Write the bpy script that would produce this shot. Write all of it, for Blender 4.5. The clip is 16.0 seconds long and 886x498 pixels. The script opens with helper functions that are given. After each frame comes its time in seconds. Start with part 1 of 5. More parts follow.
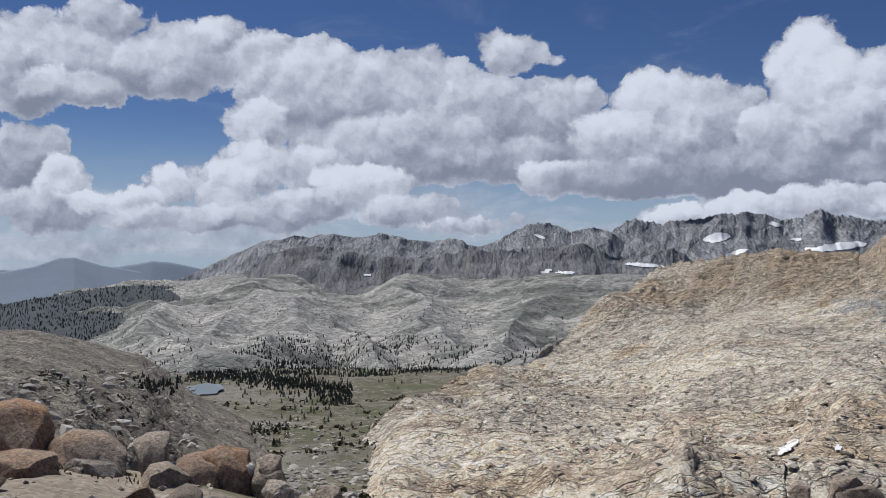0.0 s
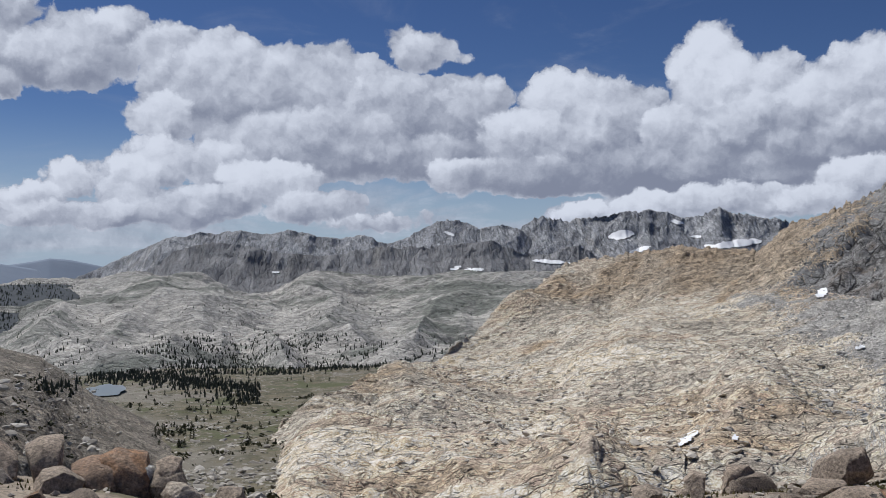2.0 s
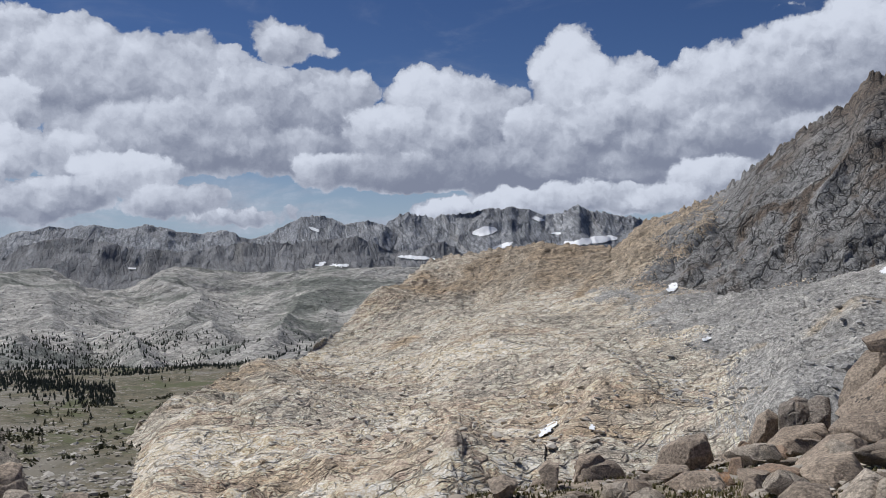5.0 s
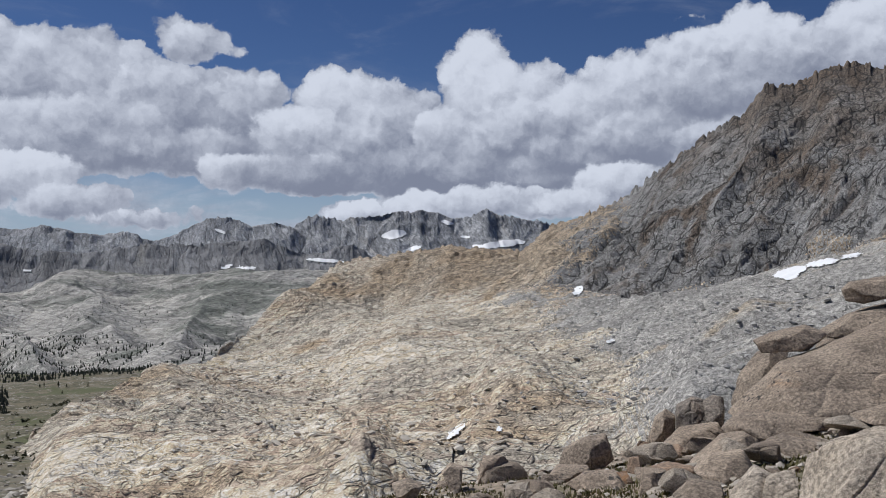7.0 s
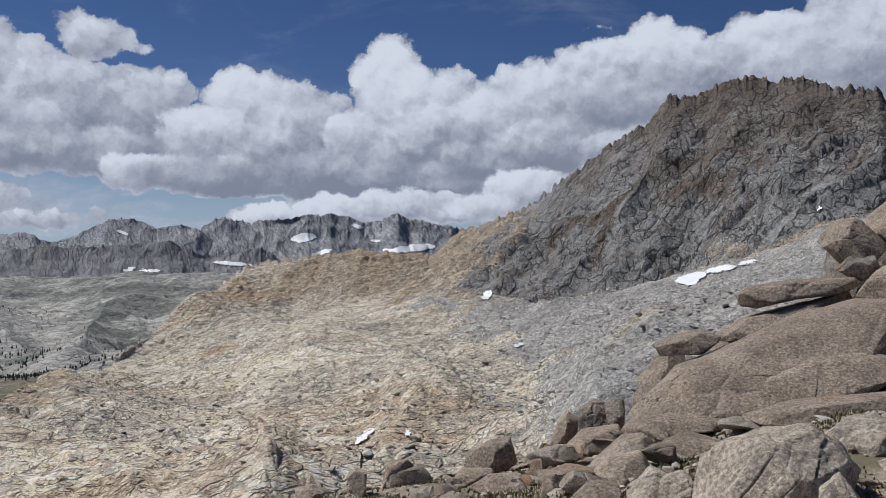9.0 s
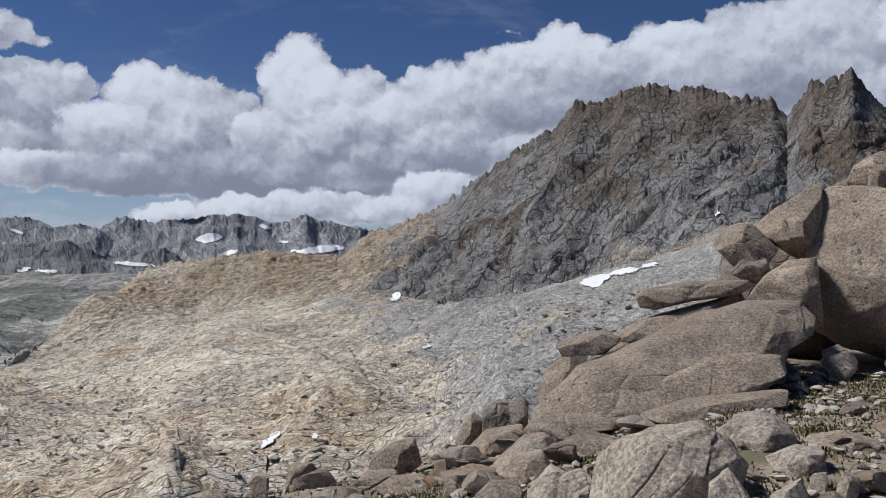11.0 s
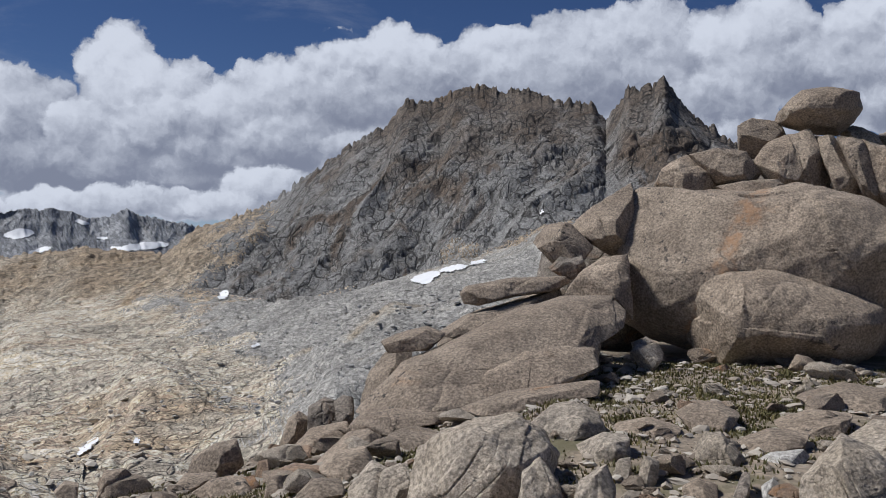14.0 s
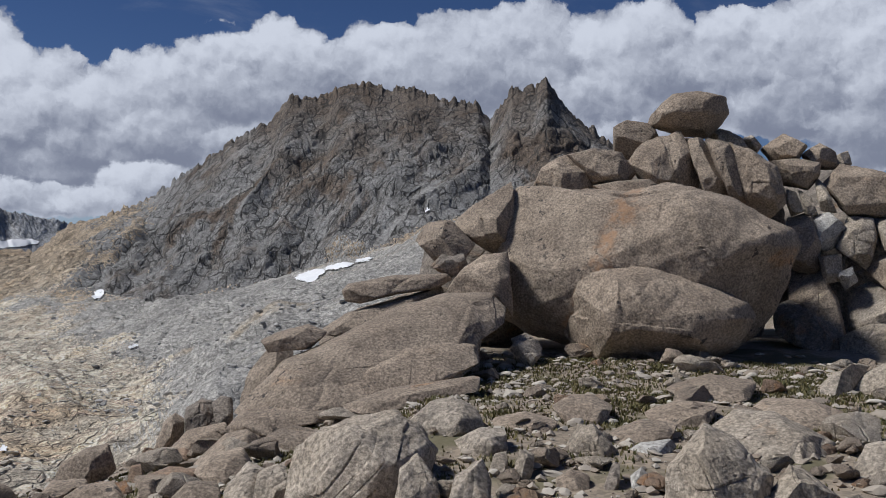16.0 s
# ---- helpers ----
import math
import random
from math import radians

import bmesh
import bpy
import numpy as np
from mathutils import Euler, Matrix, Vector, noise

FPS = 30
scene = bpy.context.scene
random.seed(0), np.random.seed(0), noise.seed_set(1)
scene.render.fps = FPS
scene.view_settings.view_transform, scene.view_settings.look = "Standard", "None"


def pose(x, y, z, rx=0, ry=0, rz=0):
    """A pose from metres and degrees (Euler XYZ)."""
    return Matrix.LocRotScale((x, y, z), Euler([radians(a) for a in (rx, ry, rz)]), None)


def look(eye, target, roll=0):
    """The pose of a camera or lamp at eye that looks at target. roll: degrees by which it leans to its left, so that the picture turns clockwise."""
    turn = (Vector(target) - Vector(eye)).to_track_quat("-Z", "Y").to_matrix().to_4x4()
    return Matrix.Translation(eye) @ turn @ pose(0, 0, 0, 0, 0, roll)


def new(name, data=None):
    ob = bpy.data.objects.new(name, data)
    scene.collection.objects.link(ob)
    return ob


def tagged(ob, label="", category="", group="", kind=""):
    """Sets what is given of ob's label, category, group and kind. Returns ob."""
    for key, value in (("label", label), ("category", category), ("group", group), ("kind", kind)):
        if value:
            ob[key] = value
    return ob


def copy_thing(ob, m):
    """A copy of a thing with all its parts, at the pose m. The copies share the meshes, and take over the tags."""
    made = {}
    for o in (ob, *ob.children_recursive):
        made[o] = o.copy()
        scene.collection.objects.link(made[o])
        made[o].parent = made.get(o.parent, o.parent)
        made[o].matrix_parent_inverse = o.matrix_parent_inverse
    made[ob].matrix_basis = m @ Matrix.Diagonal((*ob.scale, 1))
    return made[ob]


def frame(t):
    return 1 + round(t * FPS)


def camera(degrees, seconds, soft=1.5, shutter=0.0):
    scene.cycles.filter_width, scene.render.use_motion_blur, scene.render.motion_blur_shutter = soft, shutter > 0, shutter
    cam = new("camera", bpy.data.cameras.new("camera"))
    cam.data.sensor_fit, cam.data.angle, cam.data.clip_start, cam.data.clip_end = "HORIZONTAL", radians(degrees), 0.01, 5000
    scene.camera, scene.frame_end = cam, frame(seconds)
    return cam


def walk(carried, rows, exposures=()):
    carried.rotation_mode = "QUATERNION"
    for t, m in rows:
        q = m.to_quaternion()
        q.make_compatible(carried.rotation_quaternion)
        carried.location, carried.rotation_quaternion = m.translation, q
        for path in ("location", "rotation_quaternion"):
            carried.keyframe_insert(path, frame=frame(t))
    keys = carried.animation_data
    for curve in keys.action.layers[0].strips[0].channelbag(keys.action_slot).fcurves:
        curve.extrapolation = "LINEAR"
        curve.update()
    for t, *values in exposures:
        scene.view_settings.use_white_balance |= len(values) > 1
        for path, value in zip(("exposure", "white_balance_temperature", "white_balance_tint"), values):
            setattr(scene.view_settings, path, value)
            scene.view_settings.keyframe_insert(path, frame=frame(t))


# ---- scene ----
cam = camera(51.34, 16.0, soft=0.8)
# seconds, yaw, pitch, roll of a slow pan; the lens swings on a short arm round the standing place
TURNS = [
    (0, -0.00, 0.50, -0.00), (0.5, -1.45, 0.46, 0.03), (1, -2.84, 0.41, 0.03), (1.5, -4.21, 0.38, 0.03), (2, -5.60, 0.31, 0.05),
    (2.5, -6.99, 0.24, 0.09), (3, -8.35, 0.17, 0.04), (3.5, -9.73, 0.13, 0.03), (4, -11.13, 0.08, 0.01), (6.5, -18.19, 0.20, -0.22),
    (7, -19.59, 0.27, -0.32), (7.5, -20.98, 0.33, -0.45), (8, -22.38, 0.42, -0.62), (8.5, -23.78, 0.50, -0.68), (9, -25.17, 0.58, -0.74),
    (11.5, -32.44, 0.77, -0.97), (12, -34.19, 0.76, -0.91), (12.5, -35.97, 0.76, -0.95), (13, -37.76, 0.76, -0.96), (13.5, -39.52, 0.76, -0.93),
    (14, -41.27, 0.77, -0.96), (14.5, -43.07, 0.77, -0.93), (15, -44.84, 0.78, -0.94), (15.5, -46.60, 0.74, -0.88), (16, -48.37, 0.74, -0.87)]
ARM, EYE = 0.45, 1.6
walk(cam, [(t, pose(-ARM * math.sin(radians(yaw)), ARM * math.cos(radians(yaw)), EYE, 90 + p, r, yaw)) for t, yaw, p, r in TURNS], [(0, -0.08, 6250, 10), (4, -0.1, 6250, 10), (8, -0.14, 6250, 10), (12.5, -0.1, 6250, 10), (14, -0.14, 6250, 10), (16, -0.2, 6250, 10)])

# ---- light and sky ----
SUN_BEARING, SUN_HEIGHT = -38.0, 52.0
sun_way = Vector((math.sin(radians(SUN_BEARING)) * math.cos(radians(SUN_HEIGHT)), math.cos(radians(SUN_BEARING)) * math.cos(radians(SUN_HEIGHT)), math.sin(radians(SUN_HEIGHT))))
sun = new("sun", bpy.data.lights.new("sun", "SUN"))
sun.data.energy, sun.data.angle, sun.data.color = 4.3, radians(11.0), (1.0, 0.965, 0.91)
sun.matrix_world = look(sun_way * 100, (0, 0, 0))

# cloud heads, back to front: bearing, height, half width, half height in degrees, and how grey each one is
CLOUDS_0 = [(-24.3, 10.9, 2.9, 3.4, 0.5), (-21.7, 11.7, 3.2, 2.1, 0.42), (-20.0, 13.6, 2.1, 1.4, 0.42), (-22.0, 9.8, 3.2, 1.2, 0.45), (-24.6, 5.5, 2.5, 2.5, 0.6), (-22.4, 4.0, 1.8, 1.7, 0.3), (-23.1, 2.6, 3.6, 1.4, 0.5), (-18.3, 11.3, 2.1, 1.8, 0.5), (-15.8, 11.8, 3.9, 2.5, 0.45), (-14.1, 13.2, 2.1, 1.2, 0.35), (-11.1, 12.2, 2.5, 1.6, 0.4)]
CLOUDS_1 = [(-7.0, 10.2, 6.1, 3.2, 0.45), (-2.2, 9.9, 5.7, 3.0, 0.5), (3.5, 8.6, 6.8, 2.9, 0.55), (7.7, 9.5, 2.9, 1.8, 0.4), (-2.2, 6.8, 7.9, 2.7, 0.5), (4.9, 6.1, 4.3, 2.1, 0.62), (-11.5, 8.2, 2.5, 1.6, 0.32), (-11.1, 5.8, 2.7, 1.8, 0.3), (-7.7, 5.4, 2.5, 2.1, 0.4), (-16.2, 4.4, 1.8, 1.3, 0.22), (-13.1, 4.1, 2.1, 2.1, 0.3)]
CLOUDS_2 = [(-18.3, 3.3, 2.0, 1.0, 0.3), (-20.8, 2.9, 2.1, 0.9, 0.3), (-14.8, 2.4, 7.1, 0.9, 0.42), (-9.1, 3.1, 4.3, 1.2, 0.45), (-4.9, 4.4, 3.9, 1.5, 0.22), (-2.1, 3.0, 3.6, 1.1, 0.42), (13.5, 9.2, 3.9, 2.1, 0.3), (16.4, 7.9, 3.9, 2.5, 0.5), (10.4, 7.4, 3.2, 2.0, 0.32), (12.8, 6.7, 4.3, 2.1, 0.5), (7.0, 4.9, 3.2, 1.4, 0.35)]
CLOUDS_3 = [(11.8, 4.7, 6.4, 1.5, 0.62), (17.4, 5.2, 5.4, 2.1, 0.7), (21.5, 11.5, 2.5, 2.2, 0.18), (22.7, 9.2, 3.6, 2.9, 0.35), (25.1, 8.8, 3.2, 3.2, 0.42), (19.3, 7.5, 2.1, 2.1, 0.35), (23.0, 5.7, 5.4, 2.1, 0.62), (26.3, 5.2, 2.9, 2.1, 0.6), (19.3, 3.0, 4.3, 1.1, 0.22), (14.4, 2.3, 3.2, 0.8, 0.25), (22.1, 3.4, 3.2, 1.1, 0.3)]
CLOUDS_4 = [(25.4, 3.4, 2.9, 1.2, 0.42), (1.4, 2.0, 3.2, 0.7, 0.4), (4.2, 12.5, 2.7, 1.6, 0.38), (27.8, 8.8, 3.2, 2.1, 0.35), (31.6, 10.2, 3.6, 2.1, 0.35), (35.0, 11.7, 2.9, 2.1, 0.35), (38.4, 12.7, 2.5, 2.0, 0.22), (42.0, 11.1, 3.6, 2.0, 0.42), (40.7, 9.5, 3.9, 2.1, 0.5), (44.8, 12.7, 3.2, 2.1, 0.35), (47.9, 12.9, 3.6, 2.1, 0.3)]
CLOUDS_5 = [(24.6, 7.6, 4.6, 2.1, 0.45), (32.3, 7.5, 4.6, 2.1, 0.5), (28.9, 5.9, 6.1, 1.6, 0.68), (35.1, 6.9, 2.1, 1.4, 0.55), (30.6, 4.4, 3.9, 1.4, 0.28), (27.5, 3.3, 3.2, 1.1, 0.3), (34.0, 14.2, 0.8, 0.3, 0.5), (44.7, 13.2, 3.6, 1.8, 0.3), (49.3, 13.6, 3.9, 2.1, 0.42), (53.5, 13.6, 3.6, 2.3, 0.35), (48.3, 11.2, 7.1, 2.9, 0.5)]
CLOUDS_6 = [(55.6, 10.9, 3.6, 3.2, 0.6), (58.7, 12.5, 3.2, 3.2, 0.32), (61.0, 14.0, 2.5, 1.8, 0.3), (63.7, 11.3, 4.6, 2.5, 0.62), (66.9, 12.2, 4.6, 3.2, 0.42), (71.5, 12.8, 4.6, 3.9, 0.4), (69.1, 9.2, 5.0, 2.1, 0.62), (73.2, 7.7, 3.9, 2.5, 0.6), (74.9, 11.0, 4.3, 4.3, 0.4), (39.9, 11.3, 3.9, 2.1, 0.45), (35.1, 9.7, 5.0, 2.1, 0.5)]
CLOUDS_7 = [(57.0, 9.2, 3.9, 2.5, 0.55), (59.4, 7.1, 4.3, 2.1, 0.6)]
CLOUDS = CLOUDS_0 + CLOUDS_1 + CLOUDS_2 + CLOUDS_3 + CLOUDS_4 + CLOUDS_5 + CLOUDS_6 + CLOUDS_7


class Graph:
    """Short hand for node trees."""

    def __init__(self, tree):
        self.tree = tree

    def node(self, kind, inputs=(), **settings):
        n = self.tree.nodes.new(kind)
        for k, v in settings.items():
            setattr(n, k, v)
        for k, v in (inputs.items() if isinstance(inputs, dict) else enumerate(inputs)):
            if v is None:
                continue
            if isinstance(v, bpy.types.NodeSocket):
                self.tree.links.new(v, n.inputs[k])
            else:
                n.inputs[k].default_value = v
        return n

    def math(self, op, *args, clamp=False):
        return self.node("ShaderNodeMath", args, operation=op, use_clamp=clamp).outputs[0]

    def vec(self, op, *args):
        n = self.node("ShaderNodeVectorMath", args, operation=op)
        return n.outputs["Value"] if op in ("LENGTH", "DOT_PRODUCT", "DISTANCE") else n.outputs[0]

    def smooth(self, x, lo, hi, a=0.0, b=1.0):
        n = self.node("ShaderNodeMapRange", {"Value": x, "From Min": lo, "From Max": hi, "To Min": a, "To Max": b}, interpolation_type="SMOOTHSTEP")
        return n.outputs[0]

    def mix(self, f, a, b, blend="MIX"):
        n = self.node("ShaderNodeMix", data_type="RGBA", blend_type=blend)
        for k, v in ((0, f), (6, a), (7, b)):
            if isinstance(v, bpy.types.NodeSocket):
                self.tree.links.new(v, n.inputs[k])
            else:
                n.inputs[k].default_value = v if k == 0 else (*v[:3], 1.0)
        return n.outputs[2]

    def noise(self, where, scale, detail=4.0, rough=0.55, distort=0.0, out="Fac"):
        n = self.node("ShaderNodeTexNoise", {"Vector": where, "Scale": scale, "Detail": detail, "Roughness": rough, "Distortion": distort})
        return n.outputs["Fac" if out == "Fac" else "Color"]

    def edges(self, where, scale, rand=1.0):
        n = self.node("ShaderNodeTexVoronoi", {"Vector": where, "Scale": scale, "Randomness": rand}, feature="DISTANCE_TO_EDGE")
        return n.outputs[0]

    def cells(self, where, scale, rand=1.0):
        n = self.node("ShaderNodeTexVoronoi", {"Vector": where, "Scale": scale, "Randomness": rand}, feature="F1")
        return n.outputs["Color"], n.outputs["Distance"]


def cloud_group():
    """Heaped cloud heads: how far a direction is covered by them, and how grey they are there."""
    tree = bpy.data.node_groups.new("cloud_heads", "ShaderNodeTree")
    tree.interface.new_socket("Way", in_out="INPUT", socket_type="NodeSocketVector")
    tree.interface.new_socket("Puff", in_out="INPUT", socket_type="NodeSocketFloat")
    tree.interface.new_socket("Cover", in_out="OUTPUT", socket_type="NodeSocketFloat")
    tree.interface.new_socket("Grey", in_out="OUTPUT", socket_type="NodeSocketFloat")
    g = Graph(tree)
    source = g.node("NodeGroupInput")
    way, puff = source.outputs[0], source.outputs[1]
    cover, grey = 0.0, 0.45
    for k, (b, h, w, t, dark) in enumerate(CLOUDS):
        w, t = w * 0.96, t * 0.96
        if k % 6 == 5:
            # keeps the long chain in step, so that it needs little memory
            way = g.vec("MULTIPLY_ADD", g.node("ShaderNodeCombineXYZ", (cover, grey, 0.0)).outputs[0], (1e-6, 1e-6, 0), way)
        size = math.sqrt(w * t)
        q = g.vec("MULTIPLY_ADD", way, (1 / w, 1 / t, 0), (-b / w, -h / t, 0))
        near = g.math("MULTIPLY_ADD", puff, -1.0 / size, g.vec("LENGTH", q))
        soft = 0.20 / size
        cover = g.math("MAXIMUM", cover, g.smooth(near, 1.0 + soft, 1.0 - soft * 0.4))
        tone = g.math("MULTIPLY_ADD", g.vec("DOT_PRODUCT", q, (-0.12, 0.30, 0)), -1.0, dark)
        grey = g.node("ShaderNodeMix", {0: g.smooth(near, 1.04, 0.72), 2: grey, 3: tone}, data_type="FLOAT").outputs[0]
    out = g.node("NodeGroupOutput")
    tree.links.new(cover, out.inputs[0])
    tree.links.new(grey, out.inputs[1])
    return tree


world = bpy.data.worlds.new("sky")
scene.world = world
world.use_nodes = True
world.cycles.sampling_method, world.cycles.sample_map_resolution = "MANUAL", 256
world.node_tree.nodes.clear()
w = Graph(world.node_tree)
sky = w.node("ShaderNodeTexSky", sky_type="NISHITA", sun_disc=False, sun_elevation=radians(SUN_HEIGHT), sun_rotation=radians(SUN_BEARING), altitude=3500.0, air_density=1.0, dust_density=0.2, ozone_density=2.0)
way = w.node("ShaderNodeTexCoord").outputs["Generated"]
axis = w.node("ShaderNodeSeparateXYZ", (way,)).outputs
bearing = w.math("MULTIPLY", w.math("ARCTAN2", axis[0], axis[1]), 57.2958)
height = w.math("MULTIPLY", w.math("ARCSINE", axis[2]), 57.2958)
spot = w.node("ShaderNodeCombineXYZ", (bearing, height, 0.0)).outputs[0]
# billows: the rim is pushed about by noise at three sizes
rough_a = w.vec("SUBTRACT", w.noise(spot, 0.30, 2.0, 0.5, out="Color"), (0.5, 0.5, 0.5))
rough_b = w.vec("SUBTRACT", w.noise(spot, 1.1, 4.0, 0.6, out="Color"), (0.5, 0.5, 0.5))
bent = w.vec("ADD", w.vec("MULTIPLY_ADD", rough_a, (2.6, 1.6, 0), spot), w.vec("MULTIPLY", rough_b, (1.1, 0.9, 0)))


def billow(at):
    """Heaped round puffs, large and small."""
    total = None
    for scale, amount in ((0.40, 1.0), (0.95, 0.50), (2.3, 0.20), (5.5, 0.08)):
        d = w.node("ShaderNodeTexVoronoi", {"Vector": at, "Scale": scale, "Smoothness": 0.5}, feature="SMOOTH_F1").outputs["Distance"]
        puffs = w.math("MULTIPLY", d, -amount)
        total = puffs if total is None else w.math("ADD", total, puffs)
    return w.math("ADD", total, w.math("MULTIPLY", w.noise(at, 2.4, 7.0, 0.66), 0.42))


curl = w.vec("MULTIPLY_ADD", rough_b, (1.2, 0.9, 0), spot)
puff, puff_sun = billow(curl), billow(w.vec("ADD", curl, (-0.25, 0.55, 0)))
relief = w.math("SUBTRACT", puff_sun, puff)
heads = w.node("ShaderNodeGroup", {0: bent, 1: w.math("MULTIPLY_ADD", puff, 0.9, 0.48)}, node_tree=cloud_group()).outputs
cover = heads[0]
# a hazy bank low over the horizon, and thin high veils
bank = w.math("MULTIPLY", w.smooth(w.noise(w.vec("MULTIPLY", spot, (0.10, 0.45, 1)), 1.0, 6.0, 0.6, 0.4), 0.40, 0.62), w.smooth(height, 6.5, 2.5))
wisp = w.math("MULTIPLY", w.smooth(w.noise(w.vec("MULTIPLY", spot, (0.10, 0.3, 1)), 1.0, 7.0, 0.62, 0.6), 0.5, 0.9), 0.30)
shade = w.math("ADD", heads[1], w.math("MULTIPLY", relief, 0.36))
shade = w.math("ADD", shade, w.math("MULTIPLY_ADD", w.noise(spot, 0.45, 5.0, 0.6), 0.40, -0.17), clamp=True)
tone = w.mix(w.smooth(shade, 0.05, 0.85), (0.70, 0.735, 0.82), (0.235, 0.26, 0.34))
deep = w.node("ShaderNodeHueSaturation", {"Color": sky.outputs[0], "Hue": 0.512, "Saturation": 1.18, "Value": 0.84}).outputs[0]
# pale air low over the land
air = w.mix(w.smooth(height, 9.0, -1.0, 0.0, 0.9), deep, (5.6, 7.0, 8.8))
sky_light = w.node("ShaderNodeBackground", {"Color": air, "Strength": 0.062})
cloud_light = w.node("ShaderNodeBackground", {"Color": tone, "Strength": 1.0})
full = w.math("MAXIMUM", cover, w.math("MAXIMUM", w.math("MULTIPLY", bank, 0.75), wisp))
both = w.node("ShaderNodeMixShader", (full, sky_light.outputs[0], cloud_light.outputs[0]))
w.node("ShaderNodeOutputWorld", (both.outputs[0],))

# ---- noise on arrays ----
def gradient_noise(p, seed=0):
    """Perlin noise of the points p (n, 3), about -0.7 to 0.7."""
    rng = np.random.RandomState(seed)
    perm = rng.permutation(256)
    perm = np.concatenate([perm, perm, perm])
    grads = rng.normal(size=(256, 3))
    grads /= np.linalg.norm(grads, axis=1)[:, None]
    cell = np.floor(p).astype(int)
    f = p - cell
    u = f * f * f * (f * (f * 6 - 15) + 10)
    cell &= 255
    total = np.zeros(len(p))
    for i in (0, 1):
        for j in (0, 1):
            for k in (0, 1):
                h = perm[perm[perm[(cell[:, 0] + i) & 255] + ((cell[:, 1] + j) & 255)] + ((cell[:, 2] + k) & 255)]
                dot = ((f - (i, j, k)) * grads[h]).sum(1)
                total += dot * np.abs(1 - i - u[:, 0]) * np.abs(1 - j - u[:, 1]) * np.abs(1 - k - u[:, 2])
    return total


def fractal(p, octaves=5, gain=0.5, seed=0, ridged=False):
    total, amp = np.zeros(len(p)), 1.0
    for o in range(octaves):
        n = gradient_noise(p * 2.03 ** o + 17.3 * o, seed + o)
        total += amp * ((0.35 - np.abs(n)) * 2 if ridged else n)
        amp *= gain
    return total


def blocks(p, seed=0):
    """A level for each cell of a jittered grid, as in jointed rock, and how near the point is to the joint."""
    rng = np.random.RandomState(seed)
    table = rng.rand(4096, 4)
    cell = np.floor(p - 0.5).astype(int)
    best, second, level = np.full(len(p), 9.0), np.full(len(p), 9.0), np.zeros(len(p))
    for i in (0, 1):
        for j in (0, 1):
            for k in (0, 1):
                c = cell + (i, j, k)
                h = (c[:, 0] * 73856093 ^ c[:, 1] * 19349663 ^ c[:, 2] * 83492791) & 4095
                dist = ((c + 0.28 + 0.44 * table[h, :3] - p) ** 2).sum(1)
                closer = dist < best
                second = np.where(closer, best, np.minimum(second, dist))
                level = np.where(closer, table[h, 3], level)
                best = np.where(closer, dist, best)
    return level, np.sqrt(second) - np.sqrt(best)


def facets(p, seed=0):
    """As blocks(), but each block's face leans its own way."""
    rng = np.random.RandomState(seed)
    table, tilt = rng.rand(4096, 4), rng.normal(size=(4096, 3)) * 0.75
    cell = np.floor(p - 0.5).astype(int)
    best, second, which = np.full(len(p), 9.0), np.full(len(p), 9.0), np.zeros(len(p), int)
    lean = np.zeros(len(p))
    for i in (0, 1):
        for j in (0, 1):
            for k in (0, 1):
                c = cell + (i, j, k)
                h = (c[:, 0] * 73856093 ^ c[:, 1] * 19349663 ^ c[:, 2] * 83492791) & 4095
                off = p - (c + 0.28 + 0.44 * table[h, :3])
                dist = (off ** 2).sum(1)
                closer = dist < best
                second = np.where(closer, best, np.minimum(second, dist))
                lean = np.where(closer, (off * tilt[h]).sum(1), lean)
                which = np.where(closer, h, which)
                best = np.where(closer, dist, best)
    return table[which, 3] + lean, np.sqrt(second) - np.sqrt(best)


# ---- materials ----
def material(name):
    m = bpy.data.materials.new(name)
    m.use_nodes = True
    m.node_tree.nodes.clear()
    return m, Graph(m.node_tree)


def finish(g, color, rough, bump=None, strength=0.5, distance=0.1):
    shader = g.node("ShaderNodeBsdfPrincipled", {"Base Color": color, "Roughness": rough})
    if bump is not None:
        b = g.node("ShaderNodeBump", {"Height": bump, "Strength": strength, "Distance": distance})
        g.tree.links.new(b.outputs[0], shader.inputs["Normal"])
    g.node("ShaderNodeOutputMaterial", (shader.outputs[0],))


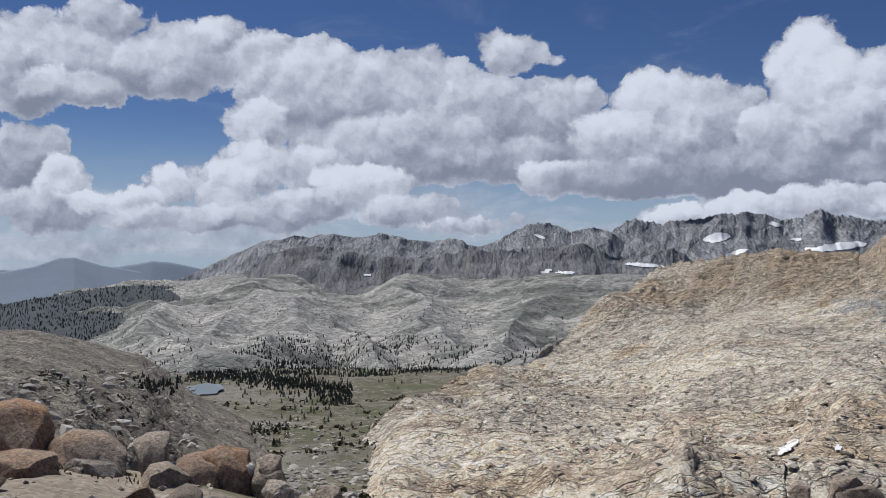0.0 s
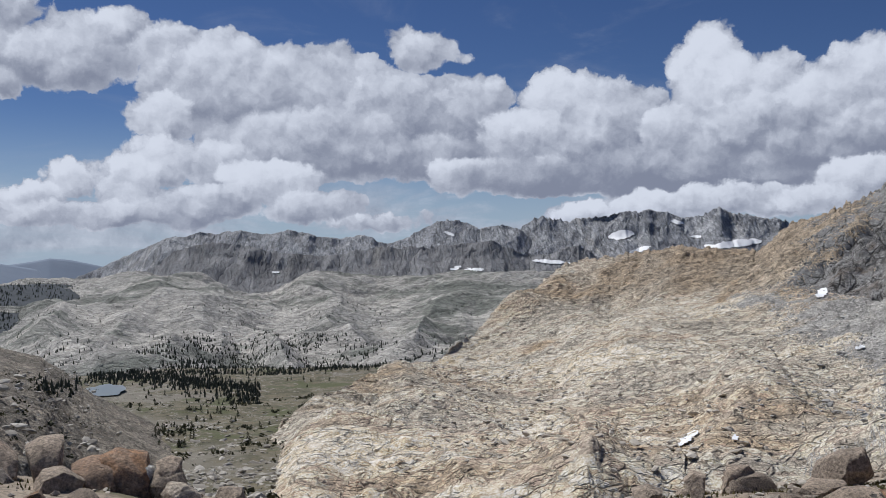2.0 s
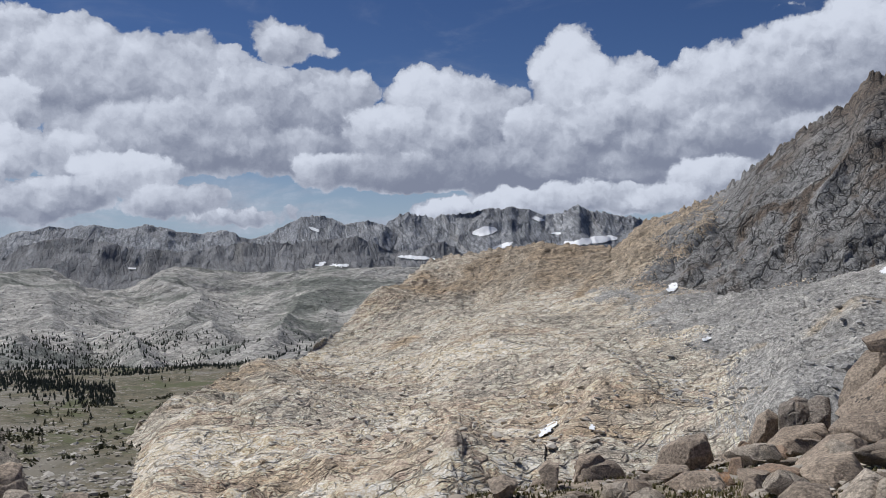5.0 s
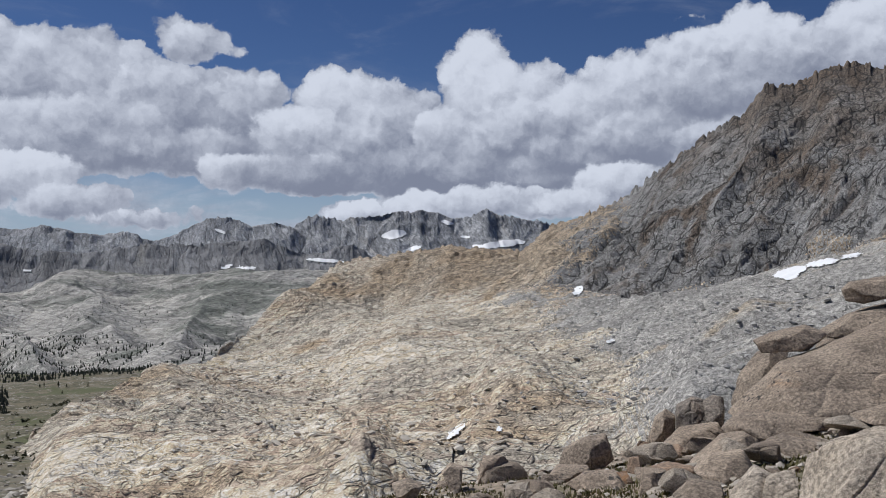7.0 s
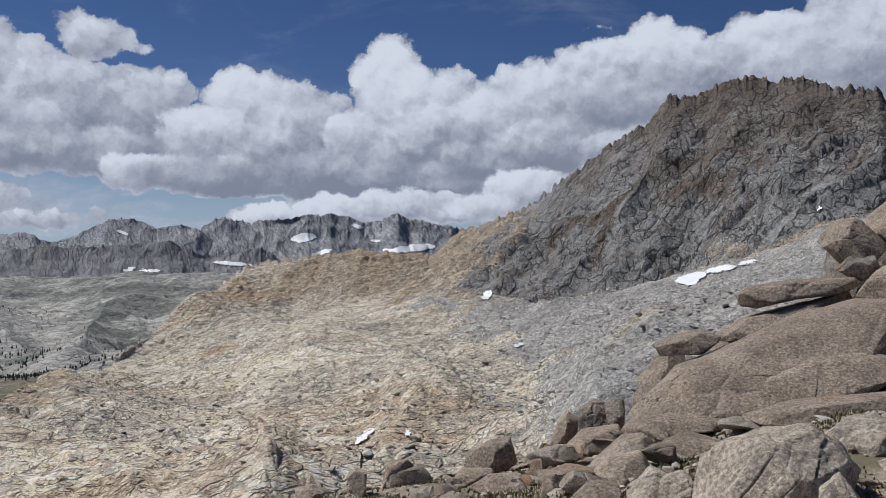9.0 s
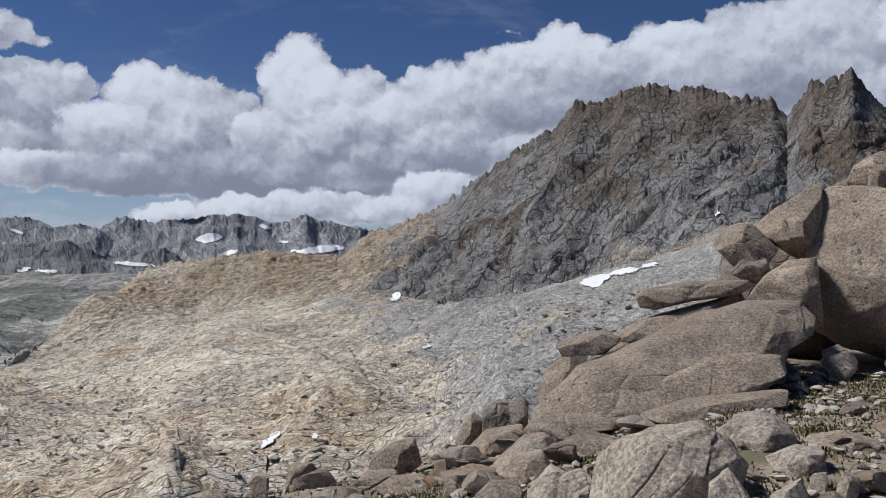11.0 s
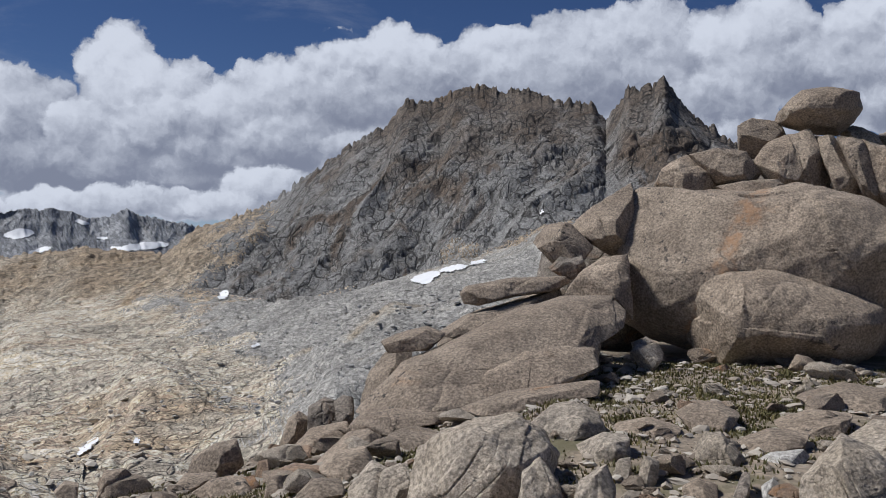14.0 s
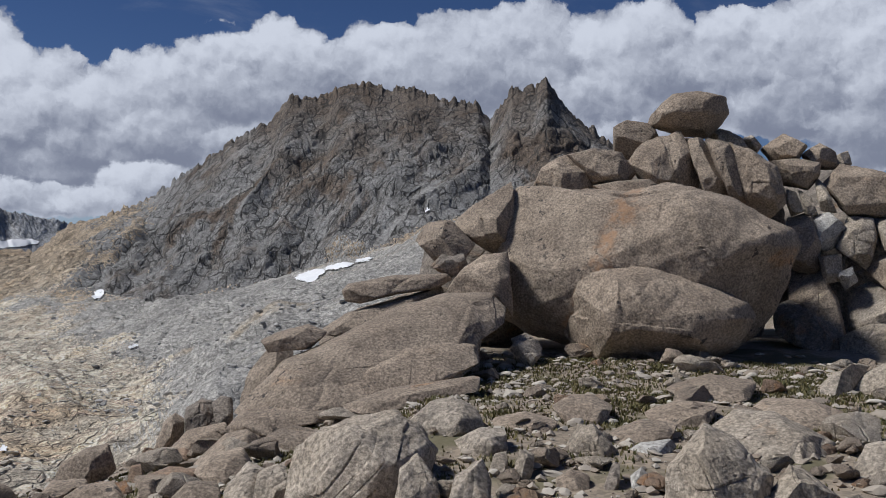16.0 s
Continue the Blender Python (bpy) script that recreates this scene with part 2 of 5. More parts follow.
def granite(name, pale, dull, stain, patch, block, crack=0.6, squash=(1, 1, 1), turn=(0, 0, 0), stains=(0.55, 0.75), deep=1.0, speckle=0.0, spread=0.0, lichen=0.0, own=False, crest=None, chunks=1.0, grain=0.4, band=False):
    """Jointed rock. patch, block: metres across a colour patch and a joint block; spread: what single pieces differ by."""
    m, g = material(name)
    if own:
        info = g.node("ShaderNodeObjectInfo").outputs["Random"]
        place = g.vec("ADD", g.node("ShaderNodeTexCoord").outputs["Object"], g.node("ShaderNodeCombineXYZ", (g.math("MULTIPLY", info, 31.0), g.math("MULTIPLY", info, 77.0), 0.0)).outputs[0])
    else:
        place = g.node("ShaderNodeNewGeometry").outputs["Position"]
    laid = g.node("ShaderNodeMapping", {"Vector": place, "Rotation": [radians(a) for a in turn], "Scale": squash}).outputs[0]
    wide = g.noise(laid, 1 / patch, 5.0, 0.6)
    fine = g.noise(place, 9 / block, 6.0, 0.65)
    color = g.mix(g.smooth(wide, 0.35, 0.65), dull, pale)
    color = g.mix(g.smooth(g.noise(laid, 0.6 / patch, 7.0, 0.65, 0.8), *stains), color, stain)
    if crest:
        lo, hi, hue_top = crest
        z = g.node("ShaderNodeSeparateXYZ", (place,)).outputs[2]
        rise = g.math("MULTIPLY_ADD", g.math("SUBTRACT", g.noise(laid, 1.2 / patch, 6.0, 0.65), 0.5), (hi - lo) * 2.5, z)
        color = g.mix(g.smooth(rise, lo, hi, 0.0, 0.85), color, hue_top)
    bent = g.vec("ADD", laid, g.vec("MULTIPLY", g.vec("SUBTRACT", g.noise(laid, 1.4 / block, 3.0, out="Color"), (0.5, 0.5, 0.5)), (block * 0.45,) * 3))
    gap = g.math("MINIMUM", g.edges(bent, 1 / block), g.math("MULTIPLY_ADD", g.edges(bent, 2.7 / block), 0.9, 0.02))
    open_ = g.smooth(gap, 0.0, 0.085, 1.0, 0.0)
    broken = g.math("MULTIPLY", open_, g.smooth(g.noise(place, 0.8 / block, 3.0), 0.32, 0.52))
    hue, _ = g.cells(bent, 1 / block)
    chip, _ = g.cells(bent, 3.1 / block)
    tone = g.node("ShaderNodeSeparateColor", (hue,)).outputs[0]
    tone_small = g.node("ShaderNodeSeparateColor", (chip,)).outputs[1]
    color = g.mix(0.4 * chunks, color, g.mix(tone, (0.3, 0.3, 0.3), (0.7, 0.7, 0.7)), "OVERLAY")
    color = g.mix(0.5 * chunks, color, g.mix(tone_small, (0.22, 0.22, 0.22), (0.76, 0.76, 0.76)), "OVERLAY")
    color = g.mix(grain, color, g.mix(g.smooth(fine, 0.3, 0.7), (0.2, 0.2, 0.2), (0.78, 0.78, 0.78)), "OVERLAY")
    if speckle:
        grain, _ = g.cells(place, 1 / speckle)
        color = g.mix(0.35, color, g.mix(g.node("ShaderNodeSeparateColor", (grain,)).outputs[1], (0.2, 0.2, 0.2), (0.75, 0.75, 0.75)), "OVERLAY")
    if own:
        micro = g.noise(place, 26.0, 6.0, 0.7)
        pits = g.smooth(g.noise(place, 11.0, 4.0, 0.65), 0.60, 0.70)
        color = g.mix(0.85, color, g.mix(g.smooth(micro, 0.34, 0.66), (0.24, 0.24, 0.24), (0.74, 0.74, 0.74)), "OVERLAY")
        color = g.mix(g.math("MULTIPLY", pits, 0.35), color, (0.12, 0.10, 0.085))
    if band:
        at = g.node("ShaderNodeSeparateXYZ", (g.node("ShaderNodeTexCoord").outputs["Object"],)).outputs
        run = g.math("ABSOLUTE", g.math("ADD", g.math("MULTIPLY_ADD", at[2], -0.42, at[0]), g.math("MULTIPLY_ADD", g.noise(place, 2.2, 5.0, 0.7), 1.1, 0.95)))
        color = g.mix(g.math("MULTIPLY", g.smooth(run, 0.30, 0.02, 0.0, 0.75), g.smooth(g.noise(place, 4.0, 6.0, 0.75), 0.40, 0.62)), color, (0.42, 0.245, 0.135))
    if lichen:
        spots = g.math("MULTIPLY", g.smooth(g.noise(place, 7.0, 4.0, 0.7), 0.60, 0.63), g.smooth(g.noise(place, 0.9, 2.0), 0.53, 0.62))
        color = g.mix(g.math("MULTIPLY", spots, lichen), color, (0.03, 0.03, 0.032))
    if spread and own:
        color = g.mix(spread, color, g.mix(info, (0.25, 0.24, 0.24), (0.78, 0.74, 0.7)), "OVERLAY")
    # Dark joint lines: dirt, and the gaps' shade put into the colour.
    color = g.mix(g.math("MULTIPLY", broken, crack), color, (0.045, 0.042, 0.04))
    bump = g.math("ADD", g.math("MULTIPLY_ADD", broken, -1.0, g.math("MULTIPLY_ADD", tone_small, 0.45 * chunks, g.math("MULTIPLY", tone, 0.5 * chunks))), g.math("MULTIPLY", fine, 0.6))
    if own:
        bump = g.math("ADD", g.math("MULTIPLY", bump, 0.6), g.math("MULTIPLY_ADD", pits, -0.25, g.math("MULTIPLY", micro, 0.55)))
        finish(g, color, 0.92, bump, 0.9, 0.045)
    else:
        finish(g, color, 0.92, bump, 0.8, block * 0.12 * deep)
    return m


mountain_rock = granite("ridge_granite", (0.77, 0.69, 0.56), (0.48, 0.43, 0.35), (0.46, 0.35, 0.23), 80, 6.5, 0.52, (0.6, 1.0, 1.6), (0, 28, 0), (0.49, 0.64), 1.3, chunks=1.1, crest=(-44, 2, (0.35, 0.27, 0.185)), grain=0.85)
cliff_rock = granite("cliff_granite", (0.255, 0.253, 0.248), (0.195, 0.192, 0.187), (0.13, 0.10, 0.077), 45, 12, 0.92, (1.3, 1.3, 0.5), (0, 20, 0), (0.52, 0.64), 0.9, crest=(45, 135, (0.125, 0.093, 0.068)), grain=0.75, chunks=0.6)
talus_rock = granite("talus_rubble", (0.45, 0.435, 0.405), (0.32, 0.31, 0.29), (0.42, 0.35, 0.255), 40, 3.2, 0.45, (1, 1, 1), (0, 0, 0), (0.56, 0.72), 1.1, grain=0.7, chunks=1.2)
hill_rock = granite("hill_granite", (0.28, 0.245, 0.195), (0.165, 0.145, 0.115), (0.15, 0.112, 0.08), 22, 3.6, 0.5, (1, 1, 1.5), deep=1.2, chunks=1.3, grain=0.7)
plateau_rock = granite("plateau_granite", (0.51, 0.49, 0.45), (0.37, 0.36, 0.335), (0.185, 0.197, 0.172), 200, 24, 0.25, (0.6, 1, 2.0), (0, -10, 0), (0.46, 0.60), 1.3)
# Distance haze is put into the range's colours as a pale blue cast.
hazed_range_rock = granite("hazed_range_rock", (0.368, 0.38, 0.4), (0.264, 0.276, 0.3), (0.416, 0.412, 0.408), 220, 50, 0.2, (2.2, 0.5, 0.35), (0, 0, 10), (0.56, 0.68), 1.3, chunks=0.9, grain=0.7)
# Darker than the range: cloud shade on this ridge is in its colour.
clouded_ridge_rock = granite("clouded_ridge_rock", (0.265, 0.269, 0.279), (0.177, 0.18, 0.19), (0.299, 0.292, 0.272), 160, 45, 0.2, (2.0, 0.5, 0.4), (0, 0, 10), deep=0.9, chunks=0.6)
boulder_tan = granite("boulder_granite", (0.335, 0.275, 0.215), (0.258, 0.207, 0.160), (0.336, 0.206, 0.118), 0.9, 3.5, 0.0, stains=(0.62, 0.74), deep=0.12, speckle=0.02, spread=0.25, lichen=0.85, own=True, chunks=0.0, grain=0.3)
boulder_big = granite("great_boulder_granite", (0.335, 0.275, 0.215), (0.258, 0.207, 0.160), (0.336, 0.206, 0.118), 0.9, 3.5, 0.0, stains=(0.62, 0.74), deep=0.12, speckle=0.02, spread=0.25, lichen=0.85, own=True, chunks=0.0, grain=0.3, band=True)
boulder_grey = granite("grey_granite", (0.42, 0.365, 0.30), (0.335, 0.285, 0.225), (0.381, 0.264, 0.173), 0.6, 2.0, 0.0, stains=(0.62, 0.75), deep=0.2, speckle=0.012, spread=0.14, lichen=0.3, own=True, chunks=0.15, grain=0.3)
boulder_red = granite("rusty_granite", (0.319, 0.231, 0.164), (0.244, 0.168, 0.118), (0.336, 0.185, 0.0924), 0.5, 2.5, 0.0, stains=(0.5, 0.65), deep=0.2, speckle=0.015, spread=0.14, own=True, chunks=0.15, grain=0.3)
# Shaded copy of the tan granite; the shade is put into its colour.
boulder_shaded = granite("shaded_granite", (0.277, 0.239, 0.202), (0.185, 0.16, 0.134), (0.286, 0.168, 0.0924), 0.5, 1.4, 0.2, deep=0.3, speckle=0.015, spread=0.14, own=True, chunks=0.2, grain=0.3)
boulder_white = granite("white_granite", (0.521, 0.504, 0.47), (0.403, 0.386, 0.361), (0.336, 0.286, 0.235), 0.4, 2.0, 0.0, deep=0.2, speckle=0.012, own=True, chunks=0.1, grain=0.3)
ROCKS = {"cap": boulder_tan, "tan": boulder_tan, "great": boulder_big, "belly": boulder_tan, "near": boulder_grey, "slab": boulder_tan, "slabbig": boulder_tan, "slabred": boulder_red, "grey": boulder_grey, "red": boulder_red, "dark": boulder_shaded, "white": boulder_white, "heart": boulder_shaded}


def plain(name, a, b, scale, rough=0.9, bump=0.3, distance=0.05):
    m, g = material(name)
    place = g.node("ShaderNodeNewGeometry").outputs["Position"]
    n = g.noise(place, scale, 6.0, 0.62)
    finish(g, g.mix(n, a, b), rough, n, bump, distance)
    return m


snow = plain("snow", (0.70, 0.72, 0.75), (0.92, 0.93, 0.95), 0.3, 0.6)
needles = plain("needles", (0.03, 0.038, 0.022), (0.065, 0.075, 0.042), 0.6)
# Needles made paler and cooler, with distance haze put into the colour.
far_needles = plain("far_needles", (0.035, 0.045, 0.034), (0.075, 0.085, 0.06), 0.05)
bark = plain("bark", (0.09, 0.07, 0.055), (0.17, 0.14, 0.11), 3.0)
# The blue cast of distant air is part of this slope's colour.
hazed_forest_floor = plain("forest_slope", (0.02, 0.028, 0.036), (0.055, 0.068, 0.082), 0.02, 0.95, 0.6, 8.0)
# Blue air before the far wooded hills, mixed into their base colour.
hazed_hill = plain("far_hill", (0.13, 0.175, 0.25), (0.20, 0.245, 0.315), 0.004, 0.95, 0.3, 20.0)


def water():
    m, g = material("lake_water")
    n = g.noise(g.node("ShaderNodeNewGeometry").outputs["Position"], 0.6, 4.0)
    finish(g, (0.16, 0.19, 0.19, 1), 0.28, n, 0.3, 0.05)
    return m


def soil():
    """Sandy gravel near by; meadow grass, bare earth and slabs down in the basin."""
    m, g = material("ground")
    place = g.node("ShaderNodeNewGeometry").outputs["Position"]
    z = g.node("ShaderNodeSeparateXYZ", (place,)).outputs[2]
    grit_hue, _ = g.cells(place, 22.0)
    grit = g.node("ShaderNodeSeparateColor", (grit_hue,)).outputs[0]
    stones, gap = g.cells(place, 4.5)
    sand = g.mix(g.noise(place, 1.3, 6.0, 0.65), (0.23, 0.185, 0.138), (0.36, 0.30, 0.232))
    sand = g.mix(0.5, sand, g.mix(grit, (0.2, 0.2, 0.2), (0.75, 0.75, 0.75)), "OVERLAY")
    sand = g.mix(g.smooth(g.noise(place, 0.55, 5.0, 0.6), 0.50, 0.60, 0.0, 0.85), sand, (0.125, 0.115, 0.06))
    big = g.noise(place, 0.012, 6.0, 0.66)
    mid = g.noise(place, 0.09, 6.0, 0.72)
    meadow = g.mix(g.smooth(mid, 0.35, 0.65), (0.0689, 0.0656, 0.0328), (0.157, 0.134, 0.0853))
    meadow = g.mix(g.smooth(big, 0.50, 0.62), meadow, (0.177, 0.161, 0.128))
    meadow = g.mix(g.smooth(g.noise(place, 0.2, 6.0, 0.78), 0.55, 0.60), meadow, (0.276, 0.256, 0.223))
    meadow = g.mix(g.smooth(g.noise(place, 0.26, 5.0, 0.7), 0.58, 0.63), meadow, (0.0394, 0.0394, 0.0197))
    meadow = g.mix(g.smooth(g.noise(place, 0.022, 6.0, 0.68, 0.5), 0.55, 0.62), meadow, (0.0754, 0.082, 0.0295))
    color = g.mix(g.smooth(z, -8.0, -30.0), sand, meadow)
    bump = g.math("ADD", g.math("MULTIPLY", grit, 0.4), g.noise(place, 6.0, 6.0, 0.7))
    finish(g, color, 0.95, bump, 0.7, 0.04)
    return m


ground_mat, water_mat = soil(), water()


# ---- meshes ----
def mesh_object(name, verts, faces, mat, parent=None, smooth=True):
    me = bpy.data.meshes.new(name)
    me.from_pydata(verts.tolist() if isinstance(verts, np.ndarray) else verts, [], faces.tolist() if isinstance(faces, np.ndarray) else faces)
    me.materials.append(mat)
    me.polygons.foreach_set("use_smooth", [smooth] * len(me.polygons))
    me.update()
    ob = new(name, me)
    ob.parent = parent
    return ob


def grid_faces(rows, cols, loop=False):
    i, j = np.meshgrid(np.arange(rows - 1), np.arange(cols if loop else cols - 1), indexing="ij")
    k = (j + 1) % cols
    return np.stack([i * cols + j, i * cols + k, (i + 1) * cols + k, (i + 1) * cols + j], -1).reshape(-1, 4)


def grid_normals(P):
    n = np.cross(np.gradient(P, axis=1), np.gradient(P, axis=0))
    return n / np.maximum(np.linalg.norm(n, axis=2, keepdims=True), 1e-9)


def polar(bearing, dist, z):
    a = np.radians(bearing)
    return np.stack([dist * np.sin(a), dist * np.cos(a), z], -1)


def fluted(p, size, down=0.15):
    """Coordinates in which features run down the slope: along the slope's foot, and weakly up and in."""
    far_ = np.hypot(p[:, 0], p[:, 1])
    return np.stack([np.arctan2(p[:, 0], p[:, 1]) * far_.mean() / size, far_ * down / size, p[:, 2] * down / size], 1)


def survey(line, b):
    q = np.array(line, float)
    return np.interp(b, q[:, 0], q[:, 1]), np.interp(b, q[:, 0], q[:, 2])


SURFACES = {}


def landform(name, lines, cols, rows, detail, mat, b0, b1, back=60.0, soften=6, tail=1, jag=0.0, jag_width=0.3, slots=None):
    """A mountain side lofted from its crest down through lower lines, each a list of (bearing, distance, height)."""
    b = np.linspace(b0, b1, cols)
    rings = [survey(l, b) for l in lines]
    top_d, top_z = rings[0]
    rings = [(top_d + back, top_z - back * 0.9)] + rings
    D, Z = [], []
    for k in range(len(rings) - 1):
        n = max(6, rows // 12) if k == 0 else (rows // tail if k == len(rings) - 2 else rows)
        s = np.linspace(0, 1, n, endpoint=k == len(rings) - 2)[:, None]
        D.append(rings[k][0] * (1 - s) + rings[k + 1][0] * s)
        Z.append(rings[k][1] * (1 - s) + rings[k + 1][1] * s)
    D, Z = np.concatenate(D), np.concatenate(Z)
    head = max(6, rows // 12)
    for _ in range(soften):
        for A in (D, Z):
            A[head + 2:-1] = (A[head + 1:-2] + 2 * A[head + 2:-1] + A[head + 3:]) / 4
    if jag:
        line = np.stack([b / jag_width, 0 * b + 3.3, 0 * b], -1)
        teeth, _ = blocks(line * (0.8, 1, 1), 77)
        teeth = jag * (0.7 * (teeth - 0.4) + 0.9 * fractal(line * 1.7, 4, 0.6, 78))
        s = np.clip(1 - (np.arange(len(D)) - head) / (rows * 0.14), 0, 1)[:, None] ** 2
        s[:head] = 1
        Z = Z + teeth[None] * s
    P = polar(b[None, :] + 0 * D, D, Z)
    N = grid_normals(P)
    N *= np.where(N[..., 2:] < 0, -1, 1)
    flat = P.reshape(-1, 3)
    level_ = np.clip((np.arange(len(D)) - head) / rows, 0, None)[:, None] + 0 * D
    fade = np.clip((np.abs(np.arange(len(D)) - head)[:, None] + 2) / (rows * (0.4 if slots else 0.15)), 0.12 if slots else 0.2, 1)[..., None]
    P = P + fade * N * (detail(flat, (b[None] + 0 * D).ravel(), level_.ravel()) if slots else detail(flat)).reshape(P.shape[:2])[..., None]
    SURFACES.setdefault(name, []).append((b, P, head))
    faces = grid_faces(*P.shape[:2])
    ob = mesh_object(name, P.reshape(-1, 3), faces, mat)
    if slots:
        mats, pick = slots
        for m in mats:
            ob.data.materials.append(m)
        ob.data.polygons.foreach_set("material_index", pick(flat, (b[None] + 0 * D).ravel(), level_.ravel())[faces[:, 0]].astype(np.int32))
    return ob


def part(name, verts, faces, mat, parent, label=""):
    return tagged(mesh_object(name, verts, faces, mat, parent), label)

# ---- ground ----
# rim of the near shelf: bearing, distance, height
SHELF = [(-180, 20, 1.5), (-90, 14, 1.0), (-35, 10, -0.2), (-25, 10, -0.32), (-12, 9.5, -0.62), (0, 8.5, -0.9), (12, 9, -0.9), (22, 11, -1.1), (27.5, 14.6, -1.6), (33, 14.5, -1.25), (38, 14, -0.8), (45, 15, -0.45), (48, 22, 0.0), (60, 32, 0.15), (80, 36, 0.3), (120, 30, 1.0), (180, 20, 1.5)]


lake_b, lake_r, lake_z = -14.5, 600.0, -81.3


def ground_height(b, r):
    rim, z_rim = survey(SHELF, b)
    shelf = z_rim * np.minimum(r / rim, 1.0) ** 1.5
    over = np.maximum(r - rim, 0.0)
    drop = z_rim - 0.42 * over * np.minimum(1.0, 0.4 + over / 15)
    basin = np.interp(r, [0, 180, 260, 420, 580, 760, 1100, 1600, 5000], [-52, -56, -62, -75, -82.3, -90, -190, -260, -300])
    basin = basin - 9 * np.clip((b + 2.5) / 3, 0, 1) * np.clip((560 - r) / 100, 0, 1)
    z = np.where(r < rim, shelf, np.maximum(drop, basin))
    return z


def ground_relief(P, r):
    near = np.clip(1 - r / 60, 0, 1)
    lumps = 0.16 * fractal(P * 0.35, 4, 0.5, 3) * np.clip(r / 4, 0.2, 1) + 0.05 * fractal(P * 1.9, 3, 0.55, 5)
    far = np.clip((r - 120) / 200, 0, 1)
    a = np.radians(lake_b)
    away = np.hypot(P[:, 0] - lake_r * np.sin(a), (P[:, 1] - lake_r * np.cos(a)) * 0.5)
    far = far * np.clip((away - 14) / 40, 0, 1)
    return near * lumps + far * (5.0 * fractal(P * 0.012, 5, 0.5, 7) + 1.2 * fractal(P * 0.06, 3, 0.5, 9))


def ground_at(b, r):
    b, r = np.atleast_1d(np.asarray(b, float)), np.atleast_1d(np.asarray(r, float))
    z = ground_height(b, r)
    P = polar(b, r, z)
    return z + ground_relief(P, r)


bearings = np.concatenate([np.arange(-180, -36, 3.0), np.arange(-36, 84, 0.22), np.arange(84, 181, 3.0)])
radii = np.concatenate([[0.02, 0.5], np.geomspace(1.0, 4900.0, 320)])
B_, R_ = np.meshgrid(bearings, radii)
Z_ = ground_at(B_.ravel(), R_.ravel())
ground = mesh_object("ground", polar(B_.ravel(), R_.ravel(), Z_), grid_faces(len(radii), len(bearings)), ground_mat)
tagged(ground, "sandy gravel shelf falling to a grassy basin", "ground", kind="structure")

# ---- landforms, far to near ----
RANGE_WEST = [(-16.5, 4300, -111), (-14.4, 4300, -49), (-12.6, 4300, 20), (-10.6, 4300, 83), (-10, 4300, 80), (-9.2, 4300, 106), (-8.3, 4300, 94), (-7.1, 4300, 104), (-5, 4300, 94), (-3.8, 4300, 113), (-2.2, 4300, 81), (-0.8, 4300, 73), (0.6, 4300, 87), (1.6, 4300, 55), (3.4, 4300, 42), (5.5, 4300, 2)]
RANGE_MID = [(1.3, 4450, 16), (2.8, 4450, 65), (4.1, 4450, 111), (5.3, 4450, 157), (6.4, 4450, 168), (7.2, 4450, 151), (7.9, 4450, 116), (9.3, 4450, 142), (10.1, 4450, 128), (10.8, 4450, 96), (12, 4450, 42)]
RANGE_EAST = [(9.6, 4600, 72), (10.6, 4600, 127), (11.3, 4600, 176), (12.1, 4600, 181), (13.3, 4600, 159), (14.3, 4600, 174), (15.5, 4600, 184), (16.8, 4600, 216), (17.6, 4600, 199), (18.2, 4600, 214), (19.1, 4600, 197), (20.2, 4600, 174), (21.3, 4600, 178), (21.8, 4600, 204), (22.3, 4600, 224), (23, 4600, 192), (24, 4600, 183), (24.9, 4600, 169), (26.3, 4600, 146), (27.5, 4600, 113), (29.9, 4600, 30)]
MIDDLE = [(-12.6, 3700, -75), (-10.6, 3700, 13), (-8.3, 3700, 43), (-6.4, 3700, 36), (-5, 3700, 2), (-2.9, 3700, -5), (-1.7, 3700, -14), (0.2, 3700, 13), (1.6, 3700, 25), (3.7, 3700, 25), (5.5, 3700, 36), (7, 3700, 36), (8.6, 3700, 47), (9.6, 3700, 24), (11, 3700, -9), (12.3, 3700, 2), (14, 3700, 35), (15, 3700, -9), (16.3, 3700, -41)]
PL_TOP = [(-22.7, 3500, -126), (-16.5, 3500, -101), (-13.2, 3500, -81), (-9.9, 3500, -72), (-7.8, 3500, -136), (-5, 3500, -147), (-2.2, 3500, -73), (2.3, 3500, -116), (7.5, 3500, -72), (11, 3500, -82), (17.5, 3500, -90)]
PL_MID = [(-22.7, 2800, -227), (-18.1, 2800, -169), (-13.9, 2800, -123), (-9.9, 2800, -125), (-5, 2800, -152), (0.6, 2800, -161), (5.8, 2800, -152), (11, 2800, -150), (17.5, 2800, -153)]
PL_LOW = [(-22.7, 2000, -218), (-18.7, 2000, -184), (-13.9, 2000, -182), (-7.8, 2000, -186), (-0.8, 2000, -188), (4.1, 2000, -200), (11, 2000, -197), (17.5, 2000, -191)]
PL_FOOT = [(-22.7, 1250, -185), (-17.1, 1250, -170), (-10.5, 1250, -175), (-5, 1250, -181), (-0.8, 1250, -186), (4.1, 1250, -178), (10.9, 1250, -175), (17.5, 1250, -170)]
FOREST = [(-31.1, 3300, -154), (-25.7, 3300, -153), (-22.1, 3300, -120), (-19.7, 3300, -99), (-16.5, 3300, -97), (-15.1, 3300, -125), (-13.2, 3300, -224)]
